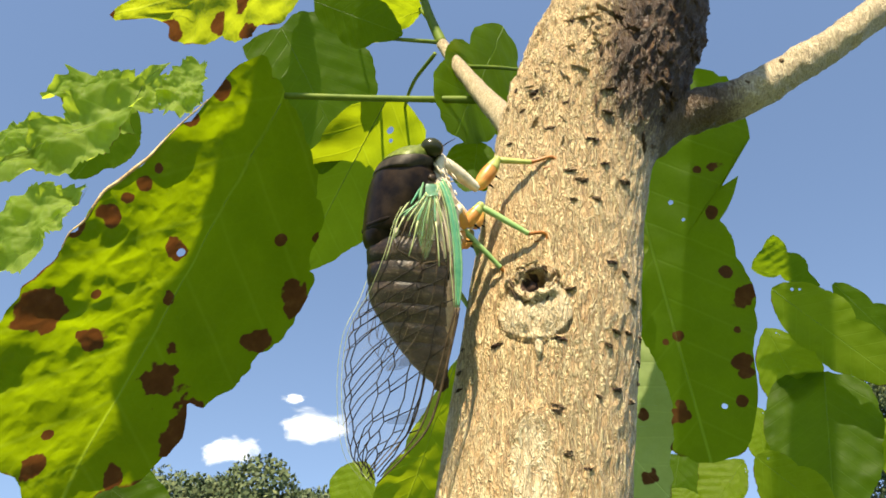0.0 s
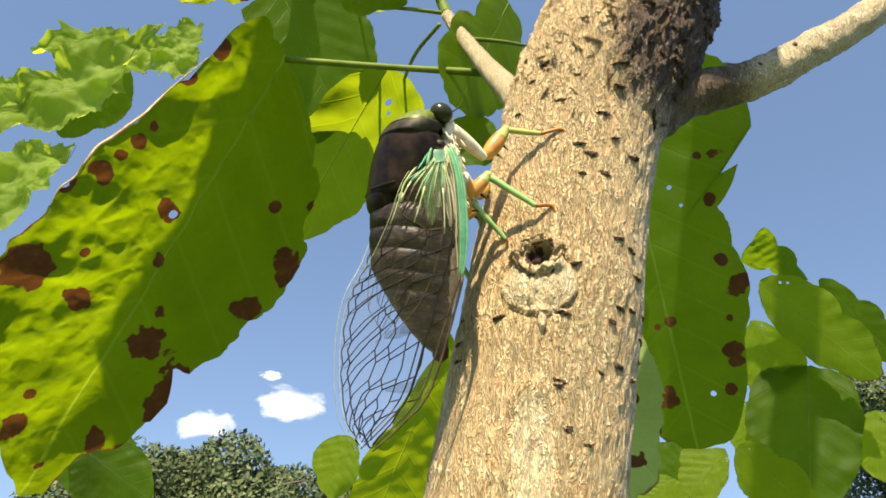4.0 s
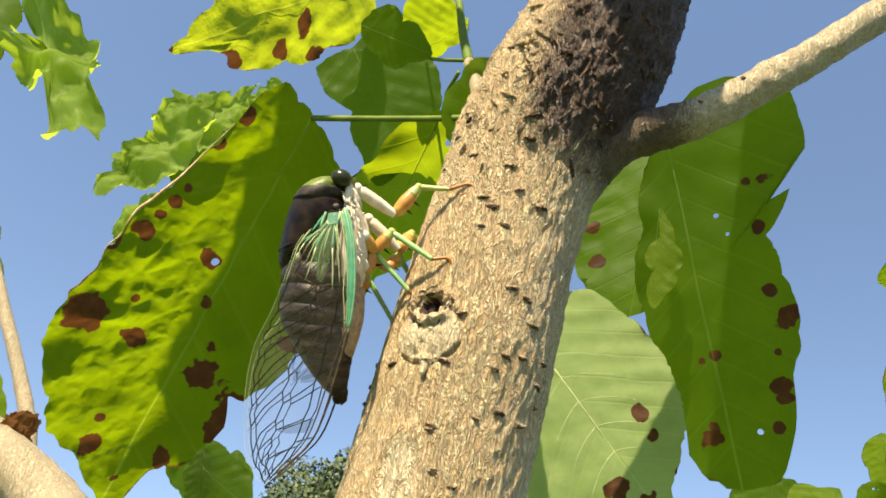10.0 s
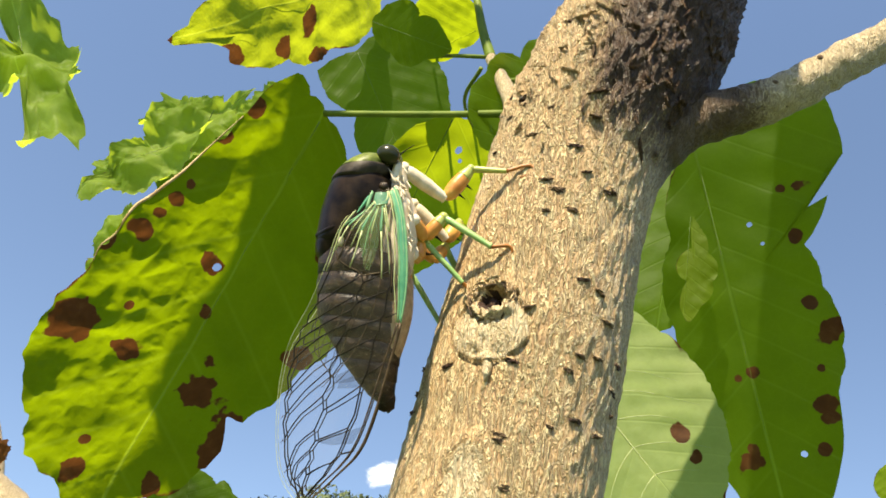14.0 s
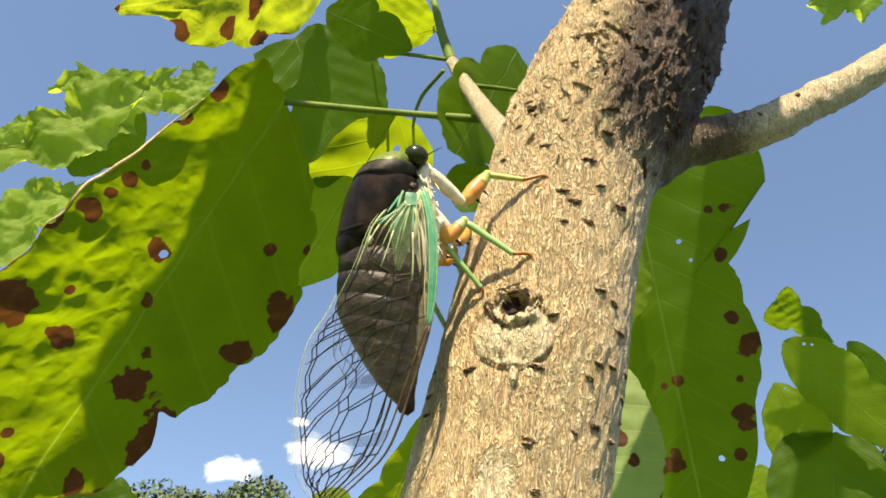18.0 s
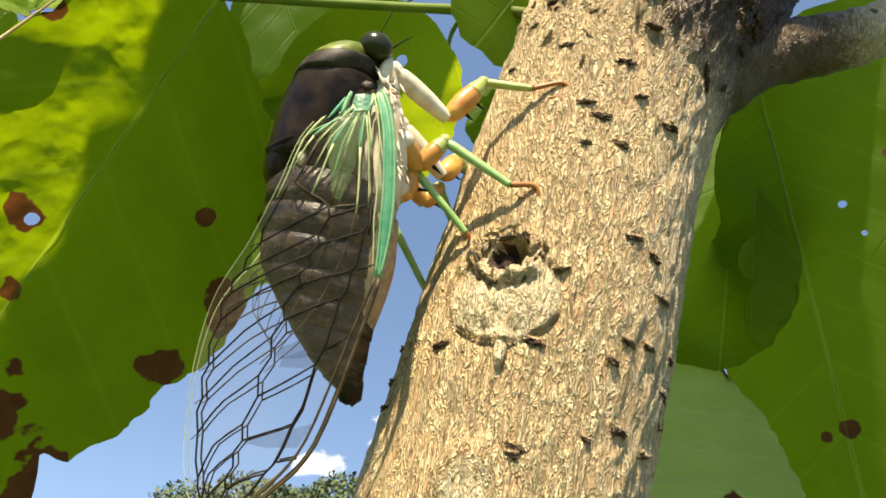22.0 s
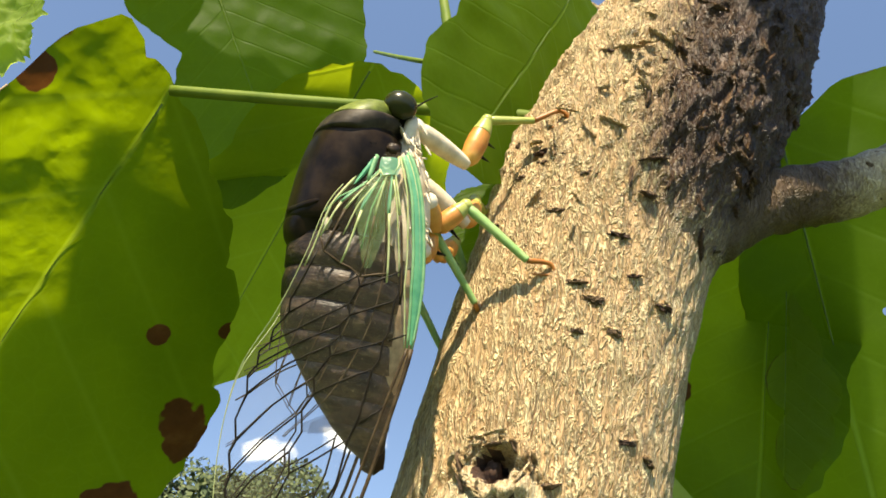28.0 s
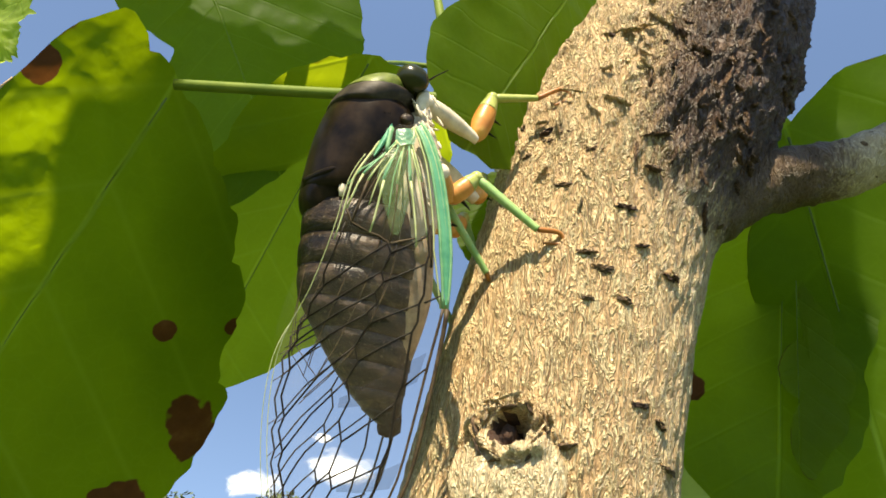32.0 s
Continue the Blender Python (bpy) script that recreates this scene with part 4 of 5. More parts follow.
leaf_m2 = leaf((-0.2964, 0.2400, 1.8126), (-0.2635, 0.2400, 1.7087), 0, "spotr2", 0.15, 29, "hanging green leaf with brown blotches", (0.52, -0.04), [(-180, 0.49), (-169, 0.4), (-142, 0.25), (-76, 0.2), (-23, 0.31), (-2, 0.43), (4, 0.52), (12, 0.38), (23, 0.37), (50, 0.21), (146, 0.25), (176, 0.52), (180, 0.49)])
leaf_m3 = leaf((-0.2867, 0.2400, 1.7284), (-0.2529, 0.2400, 1.6757), 0, "green", 0.20, 30, "dark green heart-shaped leaf", (0.45, -0.09), [(-180, 0.45), (-165, 0.44), (-98, 0.18), (-14, 0.45), (4, 0.54), (38, 0.23), (126, 0.24), (169, 0.46), (180, 0.45)])
leaf_m4 = leaf((-0.2429, 0.2400, 1.6515), (-0.2088, 0.2400, 1.5915), 0, "green", 0.20, 31, "dark green heart-shaped leaf", (0.44, -0.01), [(-180, 0.44), (-162, 0.38), (-115, 0.27), (-27, 0.32), (-5, 0.39), (0, 0.57), (16, 0.35), (44, 0.33), (86, 0.2), (158, 0.4), (179, 0.44), (180, 0.44)])
leaf_m5 = leaf((-0.2314, 0.2500, 1.5903), (-0.1837, 0.2500, 1.5581), 0, "bright", 0.20, 32, "bright yellow-green leaf tinted as sunlit", (0.49, -0.01), [(-180, 0.48), (-168, 0.39), (-111, 0.16), (-22, 0.32), (-4, 0.52), (33, 0.27), (116, 0.14), (165, 0.42), (178, 0.49), (180, 0.48)])
leaf_m6 = leaf((-0.2709, 0.2500, 1.6985), (-0.2620, 0.2500, 1.6524), 0, "bright", 0.20, 33, "bright yellow-green leaf tinted as sunlit", (0.51, 0.03), [(-180, 0.51), (-177, 0.52), (-165, 0.46), (-92, 0.18), (-17, 0.47), (8, 0.5), (36, 0.29), (135, 0.26), (168, 0.45), (180, 0.51)])
leaf_m7 = leaf((-0.1350, 0.2000, 1.5535), (-0.1344, 0.2000, 1.5401), 0, "dead", 0.40, 34, "curled dead brown leaf", (0.51, 0.01), [(-180, 0.51), (-179, 0.51), (-137, 0.45), (-81, 0.38), (-10, 0.57), (37, 0.53), (89, 0.28), (150, 0.58), (180, 0.51)])
leaf_m8 = leaf((-0.1063, 0.2400, 1.5556), (-0.0799, 0.2400, 1.5397), 0, "green", 0.20, 35, "dark green heart-shaped leaf", (0.51, -0.02), [(-180, 0.51), (-152, 0.52), (-116, 0.34), (-45, 0.33), (4, 0.63), (24, 0.51), (78, 0.28), (129, 0.37), (163, 0.47), (178, 0.51), (180, 0.51)])

# separate leaf standing for a sunlit fold; the sunlight is in its colour
leaf_r3 = leaf((0.0451, 0.1760, 1.6096), (0.0426, 0.1780, 1.5819), 0, "bright", 0.10, 41, "pale leaf fold tinted as sunlit, with a brown spot", (0.54, 0.08), [(-180, 0.43), (-178, 0.45), (-172, 0.55), (-167, 0.24), (-43, 0.1), (-18, 0.34), (-5, 0.44), (8, 0.3), (60, 0.14), (157, 0.2), (180, 0.43)])
leaf_n1 = leaf((0.1811, 0.2500, 1.7974), (0.1462, 0.2500, 1.7671), 20, "crinkle", 0.30, 42, "curled dry pale green leaf tip", (0.5, -0.04), [(-180, 0.49), (-146, 0.34), (-68, 0.29), (-31, 0.37), (-4, 0.45), (14, 0.47), (28, 0.29), (59, 0.32), (113, 0.23), (145, 0.37), (175, 0.51), (180, 0.49)])
# unseen leaves put overhead to shade the big leaf's inner half and the fork
leaf_over = leaf((-0.0206, 0.0606, 1.7510), (-0.0813, 0.1017, 1.6392), -9, "mid", 0.05, 78, "smooth heart-shaped green leaf", (0.5, 0.0), [(-180, 0.50), (-150, 0.36), (-120, 0.24), (-95, 0.195), (-70, 0.21), (-45, 0.27), (-25, 0.38), (0, 0.48), (25, 0.40), (60, 0.25), (95, 0.20), (130, 0.26), (155, 0.38), (180, 0.50)])
leaf_top = leaf((0.0245, 0.0471, 1.6596), (0.0348, 0.0421, 1.7268), -48, "mid", 0.05, 77, "smooth heart-shaped green leaf", (0.45, 0.0), [(-180, 0.42), (-150, 0.34), (-110, 0.22), (-70, 0.19), (-30, 0.3), (0, 0.55), (30, 0.3), (70, 0.19), (110, 0.22), (150, 0.34), (180, 0.42)])

TWIG = part("twig", knobbly_tube([(0.0142, 0.1160, 1.5811), (0.0124, 0.1200, 1.5889), (0.0078, 0.1340, 1.6079), (0.0027, 0.1430, 1.6239), (-0.0002, 0.1460, 1.6320)],
                                 [0.0030, 0.0026, 0.0020, 0.0016, 0.0013], 16, 60, 0.0002, 9), BARK_YOUNG, sapling, "pale young twig carrying leaf stalks")
part("twig_tip", tube([(-0.0002, 0.1460, 1.6320), (-0.0032, 0.1480, 1.6424), (-0.0062, 0.1500, 1.6557)], [0.0013, 0.0011, 0.0009], 10, 24), STALK, TWIG, "green twig tip")
for pts in ([(-0.0012, 0.1460, 1.6325), (-0.0107, 0.1490, 1.6361), (-0.0256, 0.1850, 1.6701)],
            [(-0.0018, 0.1440, 1.6273), (-0.0074, 0.1560, 1.6281), (-0.0123, 0.2000, 1.6523)],
            [(-0.0025, 0.1480, 1.6397), (-0.0075, 0.1650, 1.6639)],
            [(0.0046, 0.1430, 1.6226), (0.0126, 0.1470, 1.6257), (0.0212, 0.1580, 1.6342)]):
    part("leaf_stalk", tube(pts, list(np.linspace(0.0005, 0.0004, len(pts))), 8, 16), STALK, TWIG, "thin green leaf stalk")
part("side_twig", knobbly_tube([(-0.245, 0.22, 1.69), (-0.2322, 0.22, 1.6642), (-0.2077, 0.22, 1.6389), (-0.1739, 0.22, 1.5917), (-0.1479, 0.22, 1.5519), (-0.140, 0.21, 1.535)],
                               [0.0012, 0.0016, 0.0018, 0.0022, 0.0026, 0.0030], 14, 60, 0.0003, 4), BARK_YOUNG, sapling, "thin pale twig")
part("low_branch", knobbly_tube([(-0.26, 0.20, 1.595), (-0.1793, 0.20, 1.5587), (-0.1431, 0.20, 1.5425), (-0.1074, 0.20, 1.5214), (-0.03, 0.16, 1.47), (0.0, 0.115, 1.40)],
                                [0.006, 0.0075, 0.008, 0.0085, 0.0095, 0.010], 24, 90, 0.0005, 6), BARK_YOUNG, sapling, "thick pale lower branch")
# ---- the cicada ----
MM = 0.0008
HOME = pose(-0.0040, 0.0975, 1.5525, 15, 0, 15)
cicada = thing("cicada", "green and black cicada with clear veined wings clinging to bark", "cicada", HOME)


def shell(name, col_a, col_b, rough, scale=900, bump=0.00004, **kw):
    return mottled(name, col_a, col_b, scale, rough, bump, scale * 2, **kw)


BLACK = shell("black_shell", (0.007, 0.0045, 0.003), (0.030, 0.019, 0.011), 0.3, 420, 0.00004, Specular_IOR_Level=0.12)
COLLAR = shell("grey_brown_shell", (0.020, 0.015, 0.010), (0.060, 0.046, 0.030), 0.55, 700, 0.00006, Specular_IOR_Level=0.25)
OLIVE = shell("olive_shell", (0.050, 0.066, 0.008), (0.17, 0.205, 0.035), 0.45, 700, 0.00008, Specular_IOR_Level=0.3)
EYE = shell("dark_eye", (0.016, 0.018, 0.005), (0.034, 0.036, 0.010), 0.25, 300, 0.0, Specular_IOR_Level=0.3)
k = Mat("brown_abdomen", 0.4, Specular_IOR_Level=0.3)
marbled = k.noise(k.coords((1, 1, 2.2)), 420, 5, 0.65)
dust = k.noise(k.coords(), 2600, 3, 0.6)
tone = k.ramp(marbled, [(0.36, (0.006, 0.004, 0.003)), (0.52, (0.032, 0.020, 0.012)), (0.70, (0.11, 0.072, 0.042))])
k.color(k.mix(k.math("MULTIPLY", k.step(dust, 0.62, 0.74), 0.5), tone, (0.30, 0.23, 0.16)))
k.bump(k.math("ADD", marbled, k.math("MULTIPLY", dust, 0.3)), 0.00022, 0.9)
BROWN = k.m
WAX = shell("white_wax", (0.46, 0.36, 0.23), (0.80, 0.71, 0.56), 0.75, 320, 0.0001)
TURQ = shell("green_limb", (0.06, 0.26, 0.14), (0.11, 0.35, 0.18), 0.35)
SHIN = shell("pale_green_shin", (0.22, 0.40, 0.12), (0.34, 0.50, 0.18), 0.38)
LIME = shell("yellow_green_limb", (0.30, 0.34, 0.07), (0.44, 0.46, 0.12), 0.38)
AMBER = shell("amber_limb", (0.50, 0.17, 0.025), (0.66, 0.36, 0.08), 0.4, 300)
TAN = shell("tan_belly", (0.20, 0.13, 0.07), (0.42, 0.30, 0.18), 0.5)
RUST = shell("rusty_foot", (0.30, 0.10, 0.018), (0.46, 0.19, 0.04), 0.4)
VEIN_GREEN = shell("green_vein", (0.12, 0.32, 0.15), (0.24, 0.43, 0.20), 0.4)
VEIN_PALE = shell("pale_vein", (0.34, 0.40, 0.15), (0.52, 0.54, 0.27), 0.4)
VEIN_BROWN = shell("brown_vein", (0.035, 0.022, 0.011), (0.09, 0.06, 0.03), 0.5, Specular_IOR_Level=0.2)
VEIN_DARK = shell("dark_vein", (0.008, 0.006, 0.004), (0.022, 0.017, 0.011), 0.5, Specular_IOR_Level=0.15)


def film(name, col, alpha, rough):
    k = Mat(name, rough, Base_Color=(*col, 1), Alpha=alpha)
    k.p.inputs["IOR"].default_value = 1.5
    k.bump(k.noise(k.coords(), 420, 4, 0.65), 0.0004, 0.7)
    return k.m


MEMBRANE = film("wing_membrane", (0.72, 0.62, 0.44), 0.030, 0.16)
THIN = film("hindwing_membrane", (0.72, 0.62, 0.44), 0.008, 0.16)
ROOT_FILM = film("green_root_membrane", (0.16, 0.40, 0.24), 0.55, 0.3)
OLIVE_FILM = film("olive_root_membrane", (0.24, 0.36, 0.13), 0.24, 0.3)
SMOKE = film("smoky_membrane", (0.03, 0.02, 0.012), 0.3, 0.5)


def mm(p):
    return Vector(p) * MM


def body_loft(name, secs, mat, parent, label="", around=32, ridges=0.0):
    """Sections (z, centre x, half depth, half breadth) in millimetres."""
    s = [(mm((xc, 0, z)), mm((rx, 0, 0)), mm((0, ry, 0))) for z, xc, rx, ry in secs]
    return part(name, loft(s, around), mat, parent, label)


def smooth_secs(secs, n):
    a = np.array(secs)
    t = np.linspace(0, 1, len(a))
    pts = spline([(r[0], r[1], r[2]) for r in a], n)
    br = spline([(r[3], 0, 0) for r in a], n)
    return [(p.x, p.y, max(0.05, p.z), max(0.05, q.x)) for p, q in zip(pts, br)]


def ribbed(name, secs, mat, parent, label="", around=40, n=24):
    """Slanting sections: (back x, back z, belly x, belly z, half breadth) in millimetres."""
    a = spline([(s[0], 0, s[1]) for s in secs], n)
    b = spline([(s[2], 0, s[3]) for s in secs], n)
    w = spline([(s[4], 0, 0) for s in secs], n)
    return part(name, loft([((p + q) / 2 * MM, (q - p) / 2 * MM, mm((0, max(0.1, v.x), 0))) for p, q, v in zip(a, b, w)], around), mat, parent, label)


head = ribbed("head", [(0.6, 18.0, 2.0, 17.9, 0.8), (-0.2, 17.7, 3.0, 17.3, 3.2), (-1.2, 17.2, 3.4, 15.6, 4.6), (-2.2, 16.7, 3.2, 14.4, 5.0)], OLIVE, cicada, "dark olive head")
for s in (-1, 1):
    part("eye", blob(mm((0.9, s * 5.0, 15.9)), (1.95 * MM, 1.6 * MM, 1.65 * MM), Matrix.Rotation(0.2, 4, "Y"), 28), EYE, head, "glossy dark eye")
    part("antenna", tube([mm((2.4, s * 3.6, 16.4)), mm((3.6, s * 4.4, 17.4)), mm((4.8, s * 5.0, 18.2))], [0.15 * MM, 0.09 * MM, 0.05 * MM], 6), VEIN_DARK, head)
    part("cheek", blob(mm((2.6, s * 4.0, 13.6)), (0.8 * MM, 1.2 * MM, 1.8 * MM), None, 14, None, 0.3, s), WAX, head)
for i in range(3):
    part("ocellus", blob(mm((0.4, (i - 1) * 0.7, 17.9 + 0.2 * (i == 1))), (0.3 * MM,) * 3, None, 8), RUST, head)
body_loft("face", smooth_secs([(16.4, 2.4, 0.9, 1.6), (14.6, 2.9, 1.3, 2.4), (12.6, 3.4, 1.4, 2.4), (10.8, 3.8, 0.8, 1.3)], 14), WAX, head, "pale ridged face")
part("beak", tube([mm((4.2, 0, 11.4)), mm((6.4, 0, 8)), mm((7.4, 0, 3))], [0.7 * MM, 0.5 * MM, 0.15 * MM], 8), WAX, head)
ribbed("pronotum", [(-1.4, 16.7, 2.0, 15.2, 4.4), (-2.6, 16.6, 1.8, 14.6, 5.2), (-4.3, 16.0, 1.6, 14.2, 6.0), (-6.0, 14.7, 1.4, 13.8, 6.6), (-7.1, 13.4, 1.2, 13.3, 6.9)], OLIVE, cicada, "olive-green collar shield")
ribbed("pronotal_collar", [(-7.0, 13.1, 2.4, 14.4, 6.8), (-7.4, 12.9, 2.5, 14.0, 7.2), (-7.75, 12.1, 2.0, 13.0, 7.4), (-7.9, 11.5, 0.8, 11.6, 7.3), (-7.6, 11.2, 0.4, 11.2, 6.9)], COLLAR, cicada, "dark grey-brown collar")
meso = ribbed("mesonotum", [(-7.7, 11.6, 1.8, 13.0, 6.7), (-8.3, 9.6, 3.2, 11.6, 7.15), (-8.7, 6.6, 3.4, 9.2, 7.25), (-8.8, 3.6, 3.0, 6.0, 7.0), (-8.8, 1.4, 2.4, 2.8, 6.6), (-8.4, 0.6, 2.0, 1.6, 6.2)], BLACK, cicada, "domed glossy black back", 44)
ribbed("scutellum", [(-8.4, 1.6, -2.0, 2.4, 5.2), (-8.75, 0.7, -1.8, 1.2, 5.0), (-8.4, -0.8, -1.8, 0.0, 4.6), (-7.5, -2.0, -2.0, -1.4, 4.2)], BLACK, meso, "raised black cross ridge", 32, 14)
for s in (-1, 1):
    part("ridge_fold", tube([mm((-8.3, s * 2.2, 1.7)), mm((-6.4, s * 5.2, 2.2)), mm((-3.8, s * 6.4, 3.4))], [0.5 * MM, 0.45 * MM, 0.25 * MM], 10), BLACK, meso)
    part("wing_hinge", blob(mm((1.0, s * 6.2, 10.2)), (0.7 * MM, 0.4 * MM, 0.6 * MM), None, 14, None, 0.5, s), BROWN, cicada, "brown wing hinge plate")
    part("wing_hinge", blob(mm((-1.6, s * 6.7, 10.0)), (0.8 * MM, 0.4 * MM, 0.6 * MM), None, 14, None, 0.5, s + 3), BLACK, cicada)
under = body_loft("underside", smooth_secs([(12.6, 2.6, 1.6, 3.8), (10.5, 3.2, 2.3, 5.2), (7, 3.9, 3.0, 6.0), (3, 4.4, 3.1, 6.1), (-1, 4.4, 3.0, 5.7), (-4, 3.8, 2.8, 5.2), (-6.5, 3.0, 1.8, 4.4)], 22), WAX, cicada, "underside dusted with white wax", 32)
rng = random.Random(21)
bm = bmesh.new()
for i in range(150):
    z = rng.uniform(1.0, 13.5)
    s = -1 if i % 4 else 1
    x = np.interp(z, [1, 6, 10, 13.5], [6.2, 5.6, 4.2, 3.0]) + rng.gauss(-0.6, 0.7)
    y = s * rng.uniform(2.5, 6.0)
    d = Vector((rng.gauss(0.6, 0.3), s * 0.4, rng.gauss(-0.8, 0.4))).normalized()
    blob(mm((x, y, z)), (0.16 * MM, 0.16 * MM, rng.uniform(0.5, 1.1) * MM), d.to_track_quat("Z", "Y").to_matrix().to_4x4(), 6, bm, 0.6, i)
part("wax_fluff", bm, WAX, under, "ragged white wax fluff")
abd = [(-0.4, -0.6, 7.1, 6.5), (-4.2, -0.2, 7.2, 6.7), (-7.6, 0.2, 7.2, 6.4), (-11, 0.7, 6.9, 5.8), (-14, 1.7, 5.7, 5.0), (-17, 2.9, 4.5, 4.2), (-19.6, 4.1, 3.3, 3.2), (-21.6, 5.2, 2.2, 2.2), (-23.2, 6.2, 0.8, 0.9)]
for (z0, x0, a0, b0), (z1, x1, a1, b1) in zip(abd, abd[1:]):
    body_loft("abdomen_segment", [(z0 + 0.35, x0, a0 * 0.9, b0 * 0.9), (z0, x0, a0, b0), (z0 * 0.6 + z1 * 0.4, x0 * 0.6 + x1 * 0.4, (a0 * 0.5 + a1 * 0.5) * 1.035, (b0 * 0.5 + b1 * 0.5) * 1.035),
                                  (z1 + 0.2, x1, a1 * 1.025, b1 * 1.025), (z1 - 0.05, x1, a1 * 0.96, b1 * 0.96)], BROWN, cicada, "", 36)
body_loft("belly", smooth_secs([(-3, 4.6, 3.2, 4.6), (-8, 4.9, 3.5, 4.8), (-12, 4.9, 3.2, 4.2), (-16, 4.9, 2.5, 3.2), (-19, 5.4, 1.5, 2.0)], 16), TAN, cicada, "tan banded belly")
part("tail_tip", blob(mm((6.4, 0, -22.4)), (1.4 * MM, 1.1 * MM, 1.7 * MM), None, 14, None, 0.3, 2), BLACK, cicada, "dark pointed tail tip")
for s in (-1, 1):
    part("drum_cover", blob(mm((5.6, s * 3.0, -3.0)), (1.5 * MM, 2.2 * MM, 3.2 * MM), None, 16, None, 0.25, s), TAN, cicada, "tan drum cover")
    part("white_patch", blob(mm((-4.2, s * 5.6, 0.6)), (0.5 * MM, 0.6 * MM, 0.9 * MM), None, 10, None, 0.4, s), WAX, cicada)


# -- wings --
def wing(name, side, costa, trail, scale, label):
    """A clear wing with its veins; side -1 or 1; costa and trail run from the root to the tip in millimetres."""
    hinge = mm((costa[0][0], side * abs(costa[0][1]), costa[0][2]))
    n = 60
    cs = spline([mm((x, side * abs(y), z)) for x, y, z in costa], n)
    ts = spline([mm((x, side * abs(y), z)) for x, y, z in trail], n)

    def at(s, v):
        f = max(0.0, min(1.0, s)) * n
        i = min(int(f), n - 1)
        a = cs[i].lerp(cs[i + 1], f - i)
        b = ts[i].lerp(ts[i + 1], f - i)
        bow = Vector((0, side, 0)) * 0.9 * MM * math.sin(math.pi * v) * math.sin(math.pi * s)
        return a.lerp(b, v) + bow - hinge

    bm = bmesh.new()
    grid = [[bm.verts.new(at(i / 48, j / 16) + Vector((0, side, 0)) * 0.12 * MM * noise.noise(Vector((i * 0.55, j * 0.9, side)))) for j in range(17)] for i in range(49)]
    for i in range(48):
        for j in range(16):
            bm.faces.new((grid[i][j], grid[i + 1][j], grid[i + 1][j + 1], grid[i][j + 1]))
    bmesh.ops.remove_doubles(bm, verts=bm.verts, dist=1e-7)
    ob = part(name, bm, MEMBRANE if scale > 0.9 else THIN, cicada, label)
    ob.location = hinge

    def vein(path, mat, r0, r1, nm="vein"):
        pts = []
        for (s0, v0), (s1, v1) in zip(path, path[1:]):
            m = max(2, int(abs(s1 - s0) * 40) + int(abs(v1 - v0) * 8))
            pts += [at(s0 + (s1 - s0) * q / m, v0 + (v1 - v0) * q / m) for q in range(m)]
        pts.append(at(*path[-1]))
        part(nm, tube(pts, list(np.linspace(r0, r1, len(pts)) * MM * scale), 6, len(pts) - 1), mat, ob)

    def strip(nm, edge_a, edge_b, mat, lift, label=""):
        """A thin raised band of the wing between two lines."""
        b2 = bmesh.new()
        m = 24
        rows = []
        for q in range(m + 1):
            f = q / m
            sa = [np.interp(f, np.linspace(0, 1, len(edge_a)), [e[c] for e in edge_a]) for c in (0, 1)]
            sb = [np.interp(f, np.linspace(0, 1, len(edge_b)), [e[c] for e in edge_b]) for c in (0, 1)]
            row = []
            for w in range(7):
                g = w / 6
                p = at(sa[0] + (sb[0] - sa[0]) * g, sa[1] + (sb[1] - sa[1]) * g)
                row.append(b2.verts.new(p + Vector((0, side, 0)) * lift * MM * (0.15 + math.sin(math.pi * g))))
            rows.append(row)
        for r0, r1 in zip(rows, rows[1:]):
            for w in range(6):
                b2.faces.new((r0[w], r0[w + 1], r1[w + 1], r1[w]))
        return part(nm, b2, mat, ob, label)

    if scale < 0.9:
        # the hindwing: a few faint veins
        vein([(0.0, 0.0), (0.3, 0.0), (0.7, 0.0), (1.0, 0.0)], VEIN_BROWN, 0.16, 0.08, "margin")
        for v0, v1, e in ((0.2, 0.25, 0.9), (0.4, 0.5, 0.85), (0.6, 0.75, 0.75)):
            vein([(0.05, v0), (0.4, (v0 + v1) / 2), (e, v1)], VEIN_BROWN, 0.12, 0.07)
        vein([(0.9, 0.25), (0.85, 0.5), (0.75, 0.75), (0.5, 0.92)], VEIN_BROWN, 0.07, 0.07)
        return ob
    # the flat green leading band with its pale lines, brown beyond the node
    strip("leading_edge", [(0.0, 0.0), (0.2, 0.0), (0.4, 0.0), (0.52, 0.0)], [(0.03, 0.18), (0.2, 0.115), (0.4, 0.09), (0.52, 0.02)], TURQ, 0.15, "flat green leading band")
    vein([(0.0, 0.0), (0.2, 0.0), (0.4, 0.0), (0.53, 0.0)], VEIN_GREEN, 0.24, 0.17)
    vein([(0.02, 0.08), (0.2, 0.05), (0.4, 0.042), (0.51, 0.01)], VEIN_PALE, 0.2, 0.15)
    vein([(0.03, 0.18), (0.2, 0.118), (0.4, 0.092), (0.53, 0.03)], VEIN_GREEN, 0.22, 0.14)
    vein([(0.04, 0.24), (0.2, 0.17), (0.4, 0.15), (0.53, 0.05)], VEIN_PALE, 0.12, 0.08)
    vein([(0.53, 0.0), (0.75, 0.0), (0.9, 0.0), (1.0, 0.0)], VEIN_BROWN, 0.26, 0.10, "margin")
    vein([(0.53, 0.03), (0.7, 0.07), (0.85, 0.08), (0.97, 0.2)], VEIN_BROWN, 0.16, 0.09)
